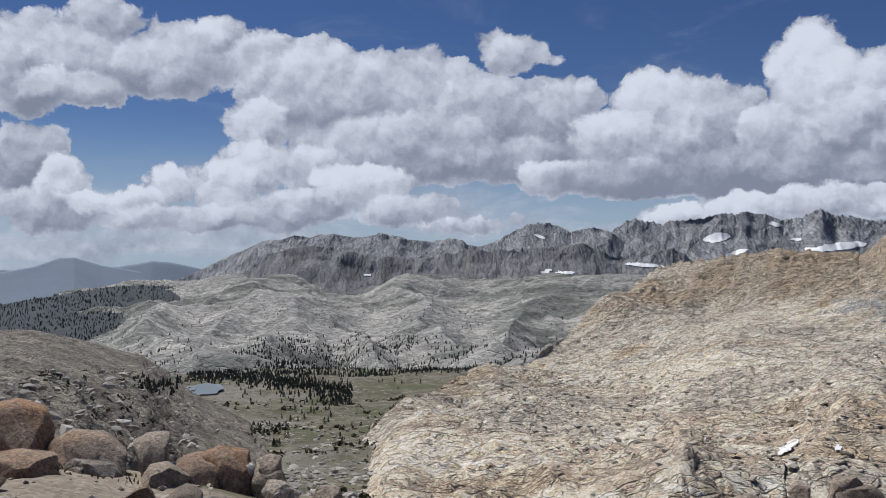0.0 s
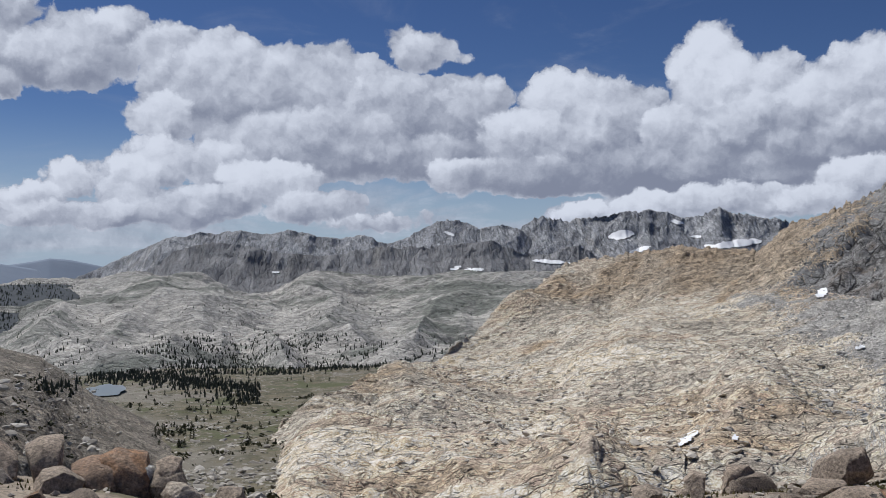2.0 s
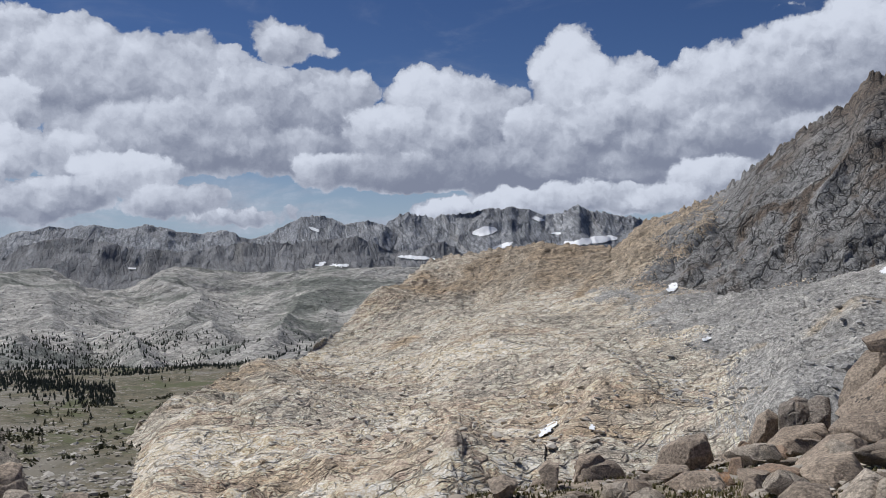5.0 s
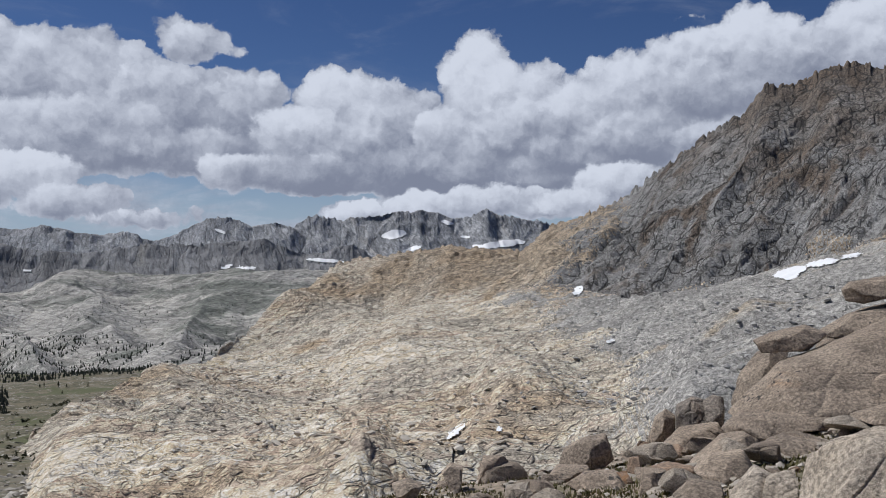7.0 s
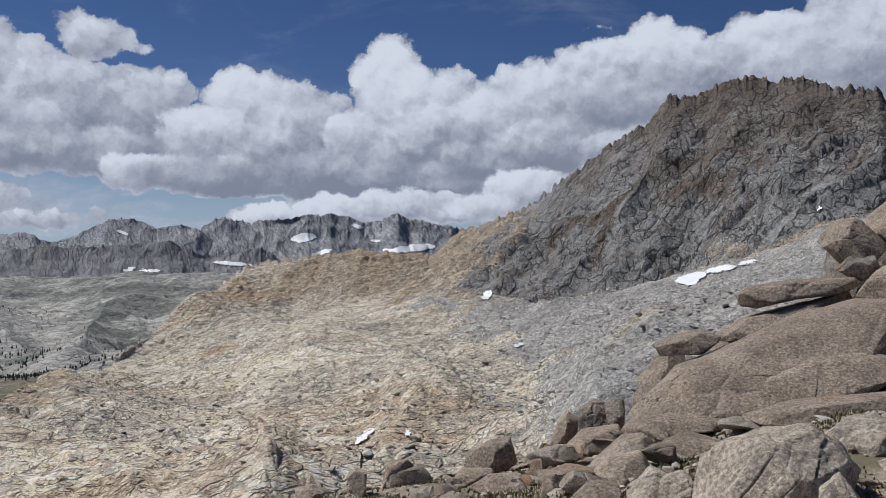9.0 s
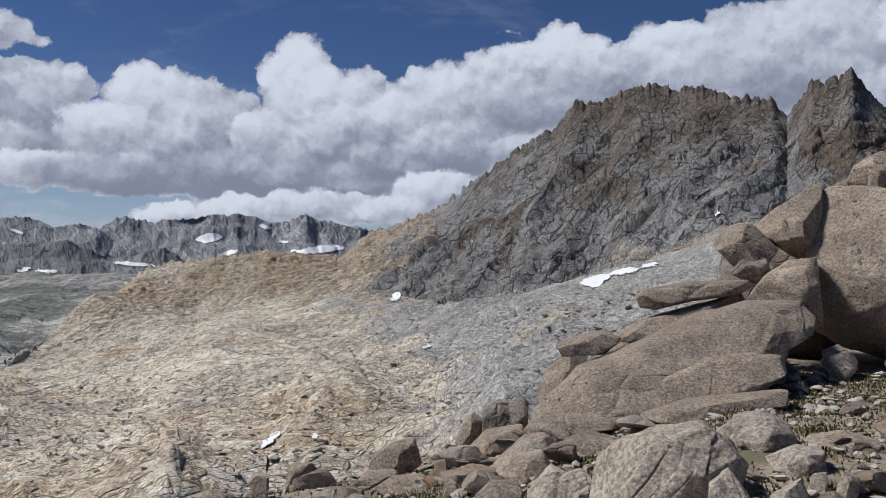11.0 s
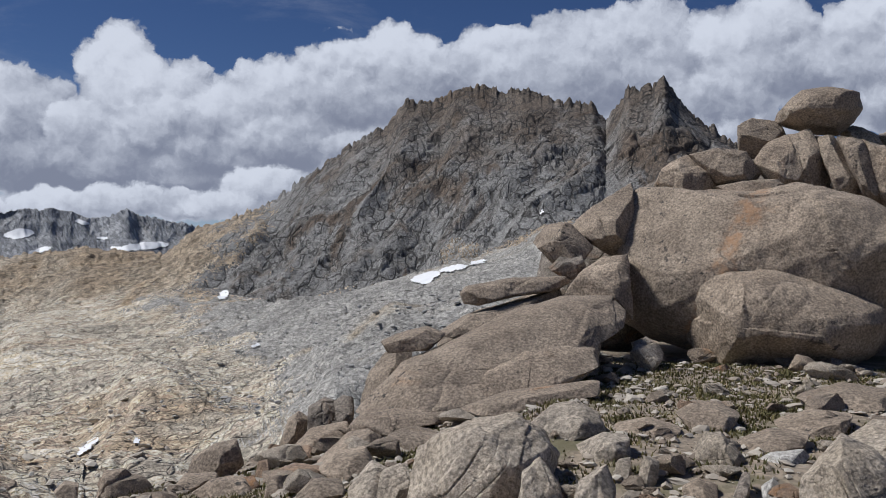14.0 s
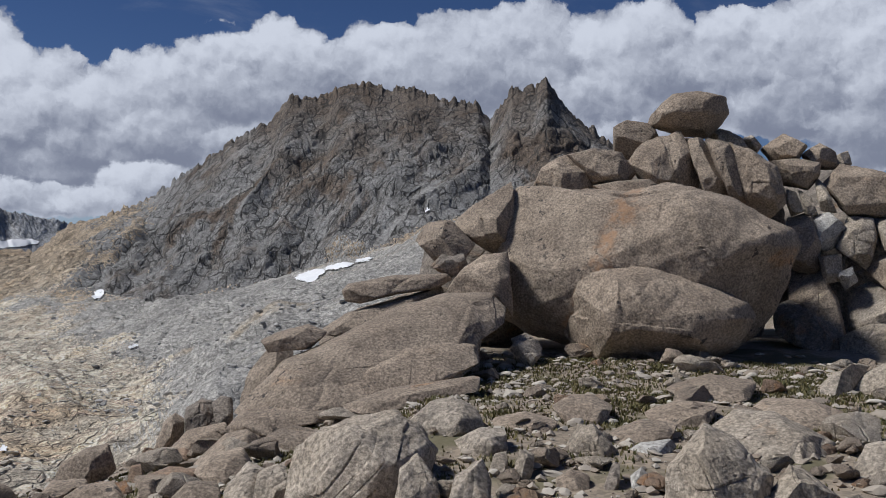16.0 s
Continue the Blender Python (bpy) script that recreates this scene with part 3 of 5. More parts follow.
FOREST_LOW = [(-31.1, 2300, -221), (-25.6, 2300, -233), (-22.1, 2300, -226), (-19.7, 2300, -224), (-16.5, 2300, -228), (-15, 2300, -250), (-13.2, 2300, -279)]
BLUE1 = [(-31.1, 4750, -85), (-25.7, 4750, -71), (-23.9, 4750, -43), (-22.6, 4750, -3), (-21.8, 4750, -0), (-20.3, 4750, -39), (-18.4, 4750, -67), (-15.5, 4750, -124)]
BLUE2 = [(-28.4, 4850, -89), (-25.7, 4850, -59), (-23.9, 4850, -71), (-19.7, 4850, -51), (-18.4, 4850, -34), (-17.5, 4850, -18), (-16.5, 4850, -26), (-14.9, 4850, -55), (-12.6, 4850, -114)]
HILL_TOP = [(-34, 330, -19), (-29, 340, -21), (-25.7, 360, -24), (-23.9, 380, -26), (-21.8, 400, -31), (-20, 420, -37), (-18.1, 440, -43), (-16.8, 450, -51), (-15.8, 448, -59), (-14.8, 446, -64), (-13.5, 444, -69), (-12, 440, -75), (-10, 440, -85), (-8, 440, -97)]
HILL_MID = [(-34, 200, -18.6), (-25.6, 210, -22.1), (-21.8, 230, -26.5), (-18.1, 250, -35), (-16.5, 280, -46), (-15, 290, -52), (-13, 295, -58), (-11, 300, -64), (-9, 300, -72), (-7, 300, -85)]
HILL_FOOT = [(-34, 110, -17.4), (-25.6, 120, -20.6), (-21.8, 130, -25), (-18.1, 165, -36), (-16, 185, -46), (-14.5, 195, -51), (-12, 205, -57), (-9, 210, -64), (-7, 210, -78)]
CREST = [(-6.4, 330, -75), (-4.7, 380, -71), (-2.2, 440, -70), (1.6, 560, -77), (5.5, 680, -75), (7.5, 760, -64), (9.6, 860, -42), (12, 930, -26), (13.1, 980, -12), (14.1, 1000, -7), (17.6, 1000, 1), (20.1, 980, 11), (21.6, 960, 7), (24.4, 900, 2), (26.3, 860, 26), (28.5, 830, 38), (30.5, 820, 49), (32.5, 800, 69), (35.7, 780, 101)]
CREST2 = [(36, 780, 103), (37.7, 775, 115), (38.6, 770, 133), (41.1, 765, 136), (41.8, 760, 145), (43.7, 760, 146), (44.9, 755, 142), (46, 750, 144), (48.1, 745, 132), (50.4, 740, 128), (51.2, 735, 114), (52.5, 705, 134), (53.9, 702, 134), (54.3, 700, 138), (54.6, 700, 141), (54.9, 700, 135), (55.4, 700, 125), (57.2, 700, 104), (58.7, 695, 90), (62, 690, 63), (69, 680, 29), (80.3, 660, 8)]
CLIFF_FOOT = [(-6.4, 320, -74), (-2.2, 410, -70), (1.6, 520, -76), (7.5, 680, -71), (12, 770, -56), (14.6, 790, -52), (15.9, 780, -56), (18.8, 780, -42), (23, 740, -35), (27.1, 690, -30), (30.6, 650, -35), (35.5, 620, -24), (40.3, 610, -12), (43.3, 600, -1), (47.5, 590, 24), (52.4, 580, 24), (59.3, 570, 18), (80.3, 560, -5)]
BENCH = [(-6.4, 300, -73), (-2.2, 370, -70), (1.6, 440, -75), (7.5, 510, -74), (12.6, 520, -71), (14.6, 520, -63), (20.2, 500, -57), (25.4, 470, -53), (30.6, 440, -51), (35.6, 420, -40), (38.6, 400, -23), (45.5, 390, -13), (59.4, 380, -11), (80.3, 370, -14)]
FOOT = [(-6.4, 215, -59.8), (-2.2, 215, -54.9), (4.1, 215, -54.8), (12.6, 220, -54.8), (20.2, 225, -57.8), (27.2, 225, -54.4), (33.9, 230, -46), (35.3, 230, -37.3), (45.5, 230, -25), (80.3, 230, -19)]


def low(line, drop, nearer):
    return [(b, d - nearer, z - drop) for b, d, z in line]


def crags(size, height, seed, octaves=5, gain=0.45):
    """Ribs and gullies that run down the slope."""
    def detail(p):
        return 0.75 * height * (fractal(fluted(p, size, 0.4), octaves, gain, seed, True) - 0.42) + height * 0.5 * (fractal(p / (size * 1.3), 2, 0.5, seed + 9))
    return detail


def humps(p, octaves, gain, seed):
    """Rounded swells with creases between, as ice leaves them."""
    total, amp = np.zeros(len(p)), 1.0
    for o in range(octaves):
        total += amp * (np.sqrt(gradient_noise(p * 2.1 ** o + 9.1 * o, seed + o) ** 2 + 0.006) * 2 - 0.4)
        amp *= gain
    return total


def tilted(p, turn, dip):
    """Coordinates along a set of sheets that strike at turn and dip at dip degrees."""
    m = np.array((Matrix.Rotation(radians(dip), 3, "Y") @ Matrix.Rotation(radians(turn), 3, "Z")))
    return p @ m.T


def slabs(size, height, seed, turn, dip, swell=0.0, broad=1.0, broad_height=0.0, upright=0.4):
    """Sheeted slabs and broken blocks, low swells, and broad ribs."""
    def detail(p):
        q = tilted(p, turn, dip)
        bend = q + (size * 0.3) * np.stack([gradient_noise(q / (size * 1.5) + 5 * k, seed + 40 + k) for k in range(3)], 1)
        level, joint = facets(bend / (size * 1.8, size, size * 0.7), seed)
        small, joint_small = facets(bend / (size * 0.62, size * 0.4, size * 0.3), seed + 1)
        out = height * (0.6 * level * np.clip(joint / 0.25, 0, 1) + 0.3 * small * np.clip(joint_small / 0.3, 0, 1) - 0.1 * np.clip(1 - joint / 0.15, 0, 1))
        if swell:
            out += swell * humps(q / (size * 4.5, size * 2.5, size * 1.6), 2, 0.45, seed + 2)
        if broad_height:
            out += broad_height * (fractal(fluted(p, broad, upright), 2, 0.4, seed + 3, True) - 0.42)
        return out
    return detail


def cliffs(seed):
    """Leaning buttresses and clean-cut faces with long joints."""
    def detail(p):
        lean = p + np.stack([-0.32 * p[:, 2], 0.1 * p[:, 2], 0 * p[:, 2]], 1)
        out = 9 * (fractal(lean * (1 / 52, 1 / 52, 0.08 / 52), 4, 0.36, seed, True) - 0.42)
        bend = lean + 5 * np.stack([gradient_noise(lean / 25 + 5 * k, seed + 40 + k) for k in range(3)], 1)
        level, joint = facets(bend / (15, 15, 38), seed + 1)
        small, joint_small = facets(bend / (5.5, 5.5, 11), seed + 2)
        return out + 1.3 * level * np.clip(joint / 0.15, 0, 1) + 0.45 * small * np.clip(joint_small / 0.2, 0, 1) - 1.2 * np.clip(1 - joint / 0.07, 0, 1) - 0.5 * np.clip(1 - joint_small / 0.1, 0, 1)
    return detail


def rubble(size, height, seed):
    def detail(p):
        level, joint = blocks(p / size, seed)
        return height * (level + 0.6 * np.clip(joint / 0.5, 0, 1)) + height * 7 * fractal(p / (size * 22), 4, 0.5, seed + 1)
    return detail


def setting(ob, label, category="mountain"):
    return tagged(ob, label, category, kind="structure")


setting(landform("far_hill", [BLUE2, low(BLUE2, 300, 700)], 200, 30, crags(400, 6, 11, 4), hazed_hill, -32, -12), "far hill on the horizon, blue haze put into its colour", "hill")
setting(landform("far_hill", [BLUE1, low(BLUE1, 300, 1000)], 240, 40, crags(400, 8, 12, 4), hazed_hill, -34, -15), "wooded dome-shaped hill far off, coloured with blue haze", "hill")
setting(landform("mountain_range", [RANGE_EAST, low(RANGE_EAST, 110, 160), low(RANGE_EAST, 330, 600)], 560, 50, crags(150, 42, 21), hazed_range_rock, 9.4, 30, jag=16.0, jag_width=0.4), "jagged grey mountain range with snowfields")
setting(landform("mountain_range", [RANGE_MID, low(RANGE_MID, 110, 190), low(RANGE_MID, 330, 600)], 300, 50, crags(200, 36, 22), hazed_range_rock, 1.2, 12, jag=9.0, jag_width=0.6), "grey pyramid peak of a far range")
setting(landform("mountain_range", [RANGE_WEST, low(RANGE_WEST, 110, 260), low(RANGE_WEST, 330, 700)], 520, 50, crags(200, 42, 23), hazed_range_rock, -16.5, 5.5, jag=7.0, jag_width=0.8), "long grey fluted mountain ridge far off")
setting(landform("mountain_range", [MIDDLE, low(MIDDLE, 60, 90), low(MIDDLE, 300, 700)], 620, 45, crags(130, 28, 24), clouded_ridge_rock, -12.6, 16.3, jag=12.0, jag_width=0.5), "jagged rock ridge before the range, cloud shade in its colour")
setting(landform("forest_slope", [FOREST, FOREST_LOW, low(FOREST_LOW, 150, 500)], 300, 50, crags(260, 12, 25), hazed_forest_floor, -34, -13.3), "dark wooded canyon slope far off", "hill")
setting(landform("granite_plateau", [PL_TOP, PL_MID, PL_LOW, PL_FOOT, low(PL_FOOT, 160, 250)], 760, 70, slabs(50, 6, 26, 0, -8, 16, 340, 80), plateau_rock, -22.7, 17.5, soften=24, tail=6), "wide pale glaciated granite benches beyond the basin", "plateau")
setting(landform("left_hill", [HILL_TOP, HILL_MID, HILL_FOOT, low(HILL_FOOT, 25, 40)], 420, 80, slabs(4.5, 0.7, 27, 10, 10, 1.0, 60, 3.5), hill_rock, -34, -7.5, soften=20, tail=6), "rounded brown granite hill dotted with stones", "hill")
CREST = CREST + CREST2[1:]
FOOT_DEEP = low(FOOT, 30, 70)
ridge_detail = slabs(10.0, 2.0, 28, 15, 30, 2.2, 150, 22, 0.5)
cliff_detail = cliffs(29)
talus_detail = rubble(2.8, 0.45, 30)


def mountain_zones(p, b, level):
    """How far each place belongs to ridge, cliff and talus."""
    shake = 0.9 * fractal(p / 60, 4, 0.6, 61)
    cliff_side = np.clip((b - 26.5 + 7 * shake + 3 * np.clip(level - 0.5, 0, 1)) / 5, 0, 1)
    talus_low = np.clip((level - 0.96 + 0.3 * shake) / 0.25, 0, 1) * np.clip((b - 20 + 9 * shake - 5 * (level - 0.96)) / 7, 0, 1)
    return cliff_side * (1 - talus_low) * np.clip((1.25 - level + 0.3 * shake) / 0.2, 0, 1), talus_low


def mountain_detail(p, b, level):
    ribs = 13 * (fractal(fluted(p, 34, 0.45), 4, 0.55, 66, True) - 0.42) * np.clip(1.1 - level, 0, 1) * np.clip((b - 6) / 5, 0, 1)
    cliff, talus = mountain_zones(p, b, level)
    out = np.zeros(len(p))
    for weight, detail in ((1 - cliff - 0.12 * talus, ridge_detail), (cliff, cliff_detail), (talus, talus_detail)):
        on = weight > 0.001
        out[on] += weight[on] * detail(p[on])
    return (out + ribs * (1 - cliff)) * np.clip((b + 5.8) / 5, 0, 1)


def mountain_pick(p, b, level):
    cliff, talus = mountain_zones(p, b, level)
    dither = np.random.RandomState(2).rand(len(b)) * 0.5 + 0.25
    return np.where(talus > dither, 2, np.where(cliff > dither, 1, 0))


setting(landform("granite_mountain", [CREST, CLIFF_FOOT, BENCH, FOOT, FOOT_DEEP], 1250, 130, mountain_detail, mountain_rock, -6.1, 72, back=40, soften=8, tail=8, jag=5.0, jag_width=0.45, slots=((cliff_rock, talus_rock), mountain_pick)), "pale granite ridge rising to a grey cliffed peak", "mountain")

# ---- lake ----
ring = []
for k in range(64):
    a = 2 * math.pi * k / 64
    s = 1 + 0.14 * math.sin(2 * a + 1) + 0.08 * math.sin(5 * a) + 0.05 * math.sin(9 * a + 2)
    ring.append(s)


def ellipse_sheet(name, scale, z, mat, rows=6):
    c = polar(lake_b, lake_r, z)
    side, far = polar(lake_b + 90, 1.0, 0.0), polar(lake_b, 1.0, 0.0)
    v = [c]
    for j in range(1, rows + 1):
        for k, s in enumerate(ring):
            a = 2 * math.pi * k / 64
            v.append(c + side * (10.3 * s * scale * j / rows * math.cos(a)) + far * (29 * s * scale * j / rows * math.sin(a)))
    f = [(0, 1 + k, 1 + (k + 1) % 64) for k in range(64)]
    for j in range(rows - 1):
        f += [(1 + j * 64 + k, 1 + (j + 1) * 64 + k, 1 + (j + 1) * 64 + (k + 1) % 64, 1 + j * 64 + (k + 1) % 64) for k in range(64)]
    return mesh_object(name, [tuple(p) for p in v], f, mat)


lake = tagged(ellipse_sheet("lake", 1.0, lake_z, water_mat), "small pale tarn lying in the meadow", "lake", kind="structure")


# ---- boulders ----
def hewn(outline, depth, seed, lean, fine, flat_=5.0, rim=0.5, chips=8, rough=1.0, strata=0.0, under=0.0):
    """A rock with the given front outline, bulging in depth, split by flat faces, pitted and grained. Base at z = 0."""
    q = np.array(outline, float)
    loop = np.concatenate([q, q[:1]])
    run = np.concatenate([[0], np.cumsum(np.linalg.norm(np.diff(loop, axis=0), axis=1))])
    n, m = int(60 * fine), int(34 * fine)
    at = np.linspace(0, run[-1], n * 4, endpoint=False)
    ring_ = np.stack([np.interp(at, run, loop[:, k]) for k in (0, 1)], 1)
    for _ in range(max(2, int(n * 0.04))):
        ring_ = (np.roll(ring_, 1, 0) + 2 * ring_ + np.roll(ring_, -1, 0)) / 4
    ring_ = ring_[::4]
    x_, z_ = loop[:, 0], loop[:, 1]
    cross = x_[:-1] * z_[1:] - x_[1:] * z_[:-1]
    mid = np.array([((x_[:-1] + x_[1:]) * cross).sum(), ((z_[:-1] + z_[1:]) * cross).sum()]) / (3 * cross.sum())
    if cross.sum() > 0:
        ring_ = ring_[::-1]
    turn_ = np.linspace(-1, 1, m)
    c = np.sin(math.pi / 2 * (1 - np.abs(turn_))).clip(0, 1)
    s = np.sign(turn_) * (1 - c ** flat_).clip(0, 1) ** rim
    X = mid[0] + (ring_[None, :, 0] - mid[0]) * c[:, None]
    Zz = mid[1] + (ring_[None, :, 1] - mid[1]) * c[:, None]
    P = np.stack([X, depth * s[:, None] + 0 * X, Zz], -1).reshape(-1, 3)
    size = float(np.ptp(q, axis=0).min())
    tall = float(np.ptp(q[:, 1]))
    off = seed * 7.7
    rng_ = np.random.RandomState(seed)
    core = P - np.array([mid[0], 0, mid[1]])
    for k in range(chips):
        way_ = rng_.normal(size=3) * 0.75
        way_[1] = -rng_.uniform(0.45, 1.2)
        way_ /= np.linalg.norm(way_)
        reach = (core @ way_).max() * rng_.uniform(0.62 if chips > 6 else 0.82, 0.93)
        core = core - 0.97 * np.maximum(core @ way_ - reach, 0)[:, None] * way_
    if under:
        way_ = np.array([0.0, -0.62, -0.78])
        core = core - np.maximum(core @ way_ - (core @ way_).max() * under, 0)[:, None] * way_
    flat = core + np.array([mid[0], 0, mid[1]])
    scale = min(size, 1.6)
    level, joint = blocks((flat + off) / (scale * 0.8), seed)
    dent = 0.05 * scale * fractal((flat + off) / (scale * 0.6), 4, 0.55, seed) + 0.03 * scale * (level - 0.5)
    dent += rough * (0.022 * min(1.0, size) * fractal((flat + off) / 0.34, 2, 0.5, seed + 3, True) - 0.012 * scale * (chips > 6) * np.clip(1 - joint / 0.05, 0, 1))
    if strata:
        way_ = np.array([0.86, 0.1, 0.5]) if seed % 2 else np.array([0.75, 0.3, -0.55])
        layer = flat @ way_ / max(0.06, size * 0.10) + 1.3 * gradient_noise((flat + off) / (size * 0.8), seed)
        step = np.floor(layer)
        rise = np.random.RandomState(seed).rand(64)[step.astype(int) % 64]
        dent += strata * scale * (rise - 0.5 - 0.6 * np.clip(1 - (layer - step) / 0.16, 0, 1))
    out = core / np.maximum(np.linalg.norm(core, axis=1, keepdims=True), 1e-6)
    flat = flat + out * dent[:, None]
    flat[:, 1] += lean * (flat[:, 2] - q[:, 1].min())
    return flat, grid_faces(m, n, True)


LABELS = {"cap": "rounded tan granite boulder crowning the heap", "tan": "weathered tan granite boulder with dark lichen spots", "great": "huge overhanging tan granite boulder with a rusty streak", "slab": "flat weathered tan granite slab lying on rock", "slabbig": "broad sloping tan granite slab with black lichen", "slabred": "flat rusty brown granite slab on the rim", "near": "rough pale speckled layered granite rock in gravel", "grey": "pale grey speckled granite block", "red": "rusty brown granite boulder lying in gravel", "dark": "granite block among boulders, shade put into its colour", "white": "clean white granite stone", "heart": "granite outcrop under a heap of boulders, coloured as shaded"}
SHAPES = {"tan": dict(chips=11), "cap": dict(fine=2.4, flat_=3.4, chips=3), "great": dict(fine=4.2, flat_=3.6, chips=4, rim=0.5, under=0.92), "belly": dict(fine=3.4, flat_=2.6, chips=2, rim=0.5, under=0.86), "slab": dict(flat_=7.0, rim=0.6, chips=5), "slabbig": dict(fine=4.5, flat_=9.0, rim=0.6, chips=4), "slabred": dict(flat_=6.0, chips=6), "near": dict(fine=2.6, chips=12, strata=0.032, rough=1.2), "grey": dict(chips=13), "red": dict(chips=9), "dark": dict(chips=13, strata=0.03), "white": dict(chips=12), "heart": dict(fine=3.0, chips=16, rough=2.0)}
rock_count = 0


def rock(kind, x, y, facing, z, depth, lean, outline, whole=1, parent=None):
    """A boulder whose outline, in metres, faces the standing place. What stands near the ground is sunk into it."""
    global rock_count
    rock_count += 1
    wide, tall = (max(p[k] for p in outline) - min(p[k] for p in outline) for k in (0, 1))
    gap = z - float(ground_at(math.degrees(math.atan2(x, y)), math.hypot(x, y))[0])
    deeper = gap + 0.12 if gap < 0.7 or not whole else 0.0
    deeper = max(deeper, 0.03)
    sunk = [(px, pz if pz > 0.22 * tall else pz - deeper) for px, pz in outline]
    shape = dict(fine=2.0 if wide > 1.2 else (1.5 if wide > 0.6 else 1.0))
    shape.update(SHAPES[kind])
    v, f = hewn(sunk, depth, rock_count, lean, **shape)
    name = "lower_block" if kind == "belly" else ("rock_outcrop" if kind == "heart" else ("rock_slab" if "slab" in kind else "boulder"))
    ob = mesh_object(name, v, f, ROCKS[kind])
    ob.data.set_sharp_from_angle(angle=radians(38))
    ob.matrix_world = pose(x, y, z, 0, 0, -facing)
    if kind == "belly":
        ob.parent = parent
        ob.matrix_parent_inverse = parent.matrix_basis.inverted()
        return tagged(ob, "rounded pale lower block below the crack")
    return tagged(ob, LABELS[kind], "rock outcrop" if kind == "heart" else "rock", "" if kind in ("heart", "great") else "granite boulders")


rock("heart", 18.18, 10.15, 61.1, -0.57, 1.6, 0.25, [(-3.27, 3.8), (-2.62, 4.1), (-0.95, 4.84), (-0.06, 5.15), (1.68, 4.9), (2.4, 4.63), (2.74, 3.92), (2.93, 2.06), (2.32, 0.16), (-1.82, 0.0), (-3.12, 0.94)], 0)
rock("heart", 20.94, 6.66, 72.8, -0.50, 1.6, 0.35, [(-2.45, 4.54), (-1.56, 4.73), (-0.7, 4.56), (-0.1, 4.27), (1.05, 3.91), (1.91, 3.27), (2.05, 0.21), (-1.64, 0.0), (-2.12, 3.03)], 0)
rock("cap", 18.00, 9.24, 63.2, 4.28, 0.9, 0.1, [(-0.84, 0.33), (-0.61, 0.56), (-0.32, 0.83), (0.25, 0.88), (0.75, 0.76), (0.81, 0.46), (0.65, 0.21), (0.37, 0.0), (-0.2, 0.07), (-0.78, 0.24)])
rock("tan", 17.41, 10.12, 60.1, 3.82, 0.6, 0.2, [(-0.48, 0.64), (-0.19, 0.8), (0.28, 0.75), (0.46, 0.48), (0.4, 0.02), (-0.41, 0.0)])
rock("tan", 15.79, 10.82, 55.8, 3.03, 0.7, 0.2, [(-0.63, 0.11), (-0.43, 0.46), (0.02, 0.77), (0.54, 0.33), (0.62, 0.06), (0.03, 0.0)])
rock("slab", 16.20, 10.20, 58.0, 3.16, 0.6, 0.4, [(-0.7, 0.62), (-0.17, 0.76), (0.4, 0.66), (0.68, 0.27), (0.46, 0.0), (-0.16, 0.07)])
rock("slab", 15.97, 9.42, 59.8, 2.87, 0.5, 0.4, [(-0.72, 0.23), (-0.21, 0.32), (0.38, 0.36), (0.7, 0.13), (0.17, 0.0), (-0.47, 0.06)])
rock("tan", 16.61, 9.30, 61.0, 3.08, 0.5, 0.3, [(-0.47, 0.52), (-0.2, 0.93), (0.13, 1.1), (0.46, 0.4), (0.3, 0.0), (-0.14, 0.06)])
rock("tan", 16.95, 8.87, 62.7, 2.97, 0.5, 0.35, [(-0.43, 1.21), (0.01, 1.32), (0.4, 0.46), (0.38, 0.0), (-0.19, 0.08)])
rock("tan", 17.12, 8.31, 64.5, 2.69, 0.45, 0.35, [(-0.5, 1.45), (-0.16, 1.47), (0.46, 0.22), (0.36, 0.0), (-0.07, 0.23), (-0.31, 0.8)])
rock("tan", 17.19, 7.94, 65.6, 2.52, 0.5, 0.35, [(-0.48, 1.59), (-0.03, 1.48), (0.45, 0.39), (0.34, 0.0), (0.09, 0.22), (-0.26, 0.96)])
rock("tan", 17.47, 7.53, 67.1, 2.38, 0.7, 0.35, [(-0.59, 1.65), (-0.1, 1.47), (0.37, 1.11), (0.54, 0.42), (0.12, 0.0), (-0.14, 0.31), (-0.36, 0.99)])
rock("grey", 18.72, 8.67, 65.5, 3.99, 0.5, 0.2, [(-0.46, 0.35), (-0.18, 0.52), (0.25, 0.28), (0.45, 0.02), (0.06, 0.0)])
rock("grey", 19.26, 8.43, 66.7, 3.94, 0.5, 0.2, [(-0.23, 0.29), (-0.0, 0.46), (0.23, 0.21), (0.08, 0.0)])
rock("tan", 19.51, 7.83, 68.5, 3.84, 0.7, 0.2, [(-0.48, 0.26), (-0.01, 0.56), (0.47, 0.26), (0.29, 0.0), (-0.26, 0.0)])
rock("slab", 19.21, 7.48, 69.2, 3.18, 0.6, 0.3, [(-0.52, 0.58), (0.05, 0.63), (0.5, 0.53), (0.48, 0.27), (0.27, 0.0), (-0.22, 0.13)])
rock("tan", 19.94, 7.23, 70.5, 3.67, 0.6, 0.2, [(-0.36, 0.26), (-0.0, 0.52), (0.3, 0.31), (0.35, 0.0), (-0.11, 0.01)])
rock("grey", 20.65, 7.03, 71.7, 3.71, 0.5, 0.2, [(-0.22, 0.2), (0.13, 0.38), (0.22, 0.09), (-0.03, 0.0)])
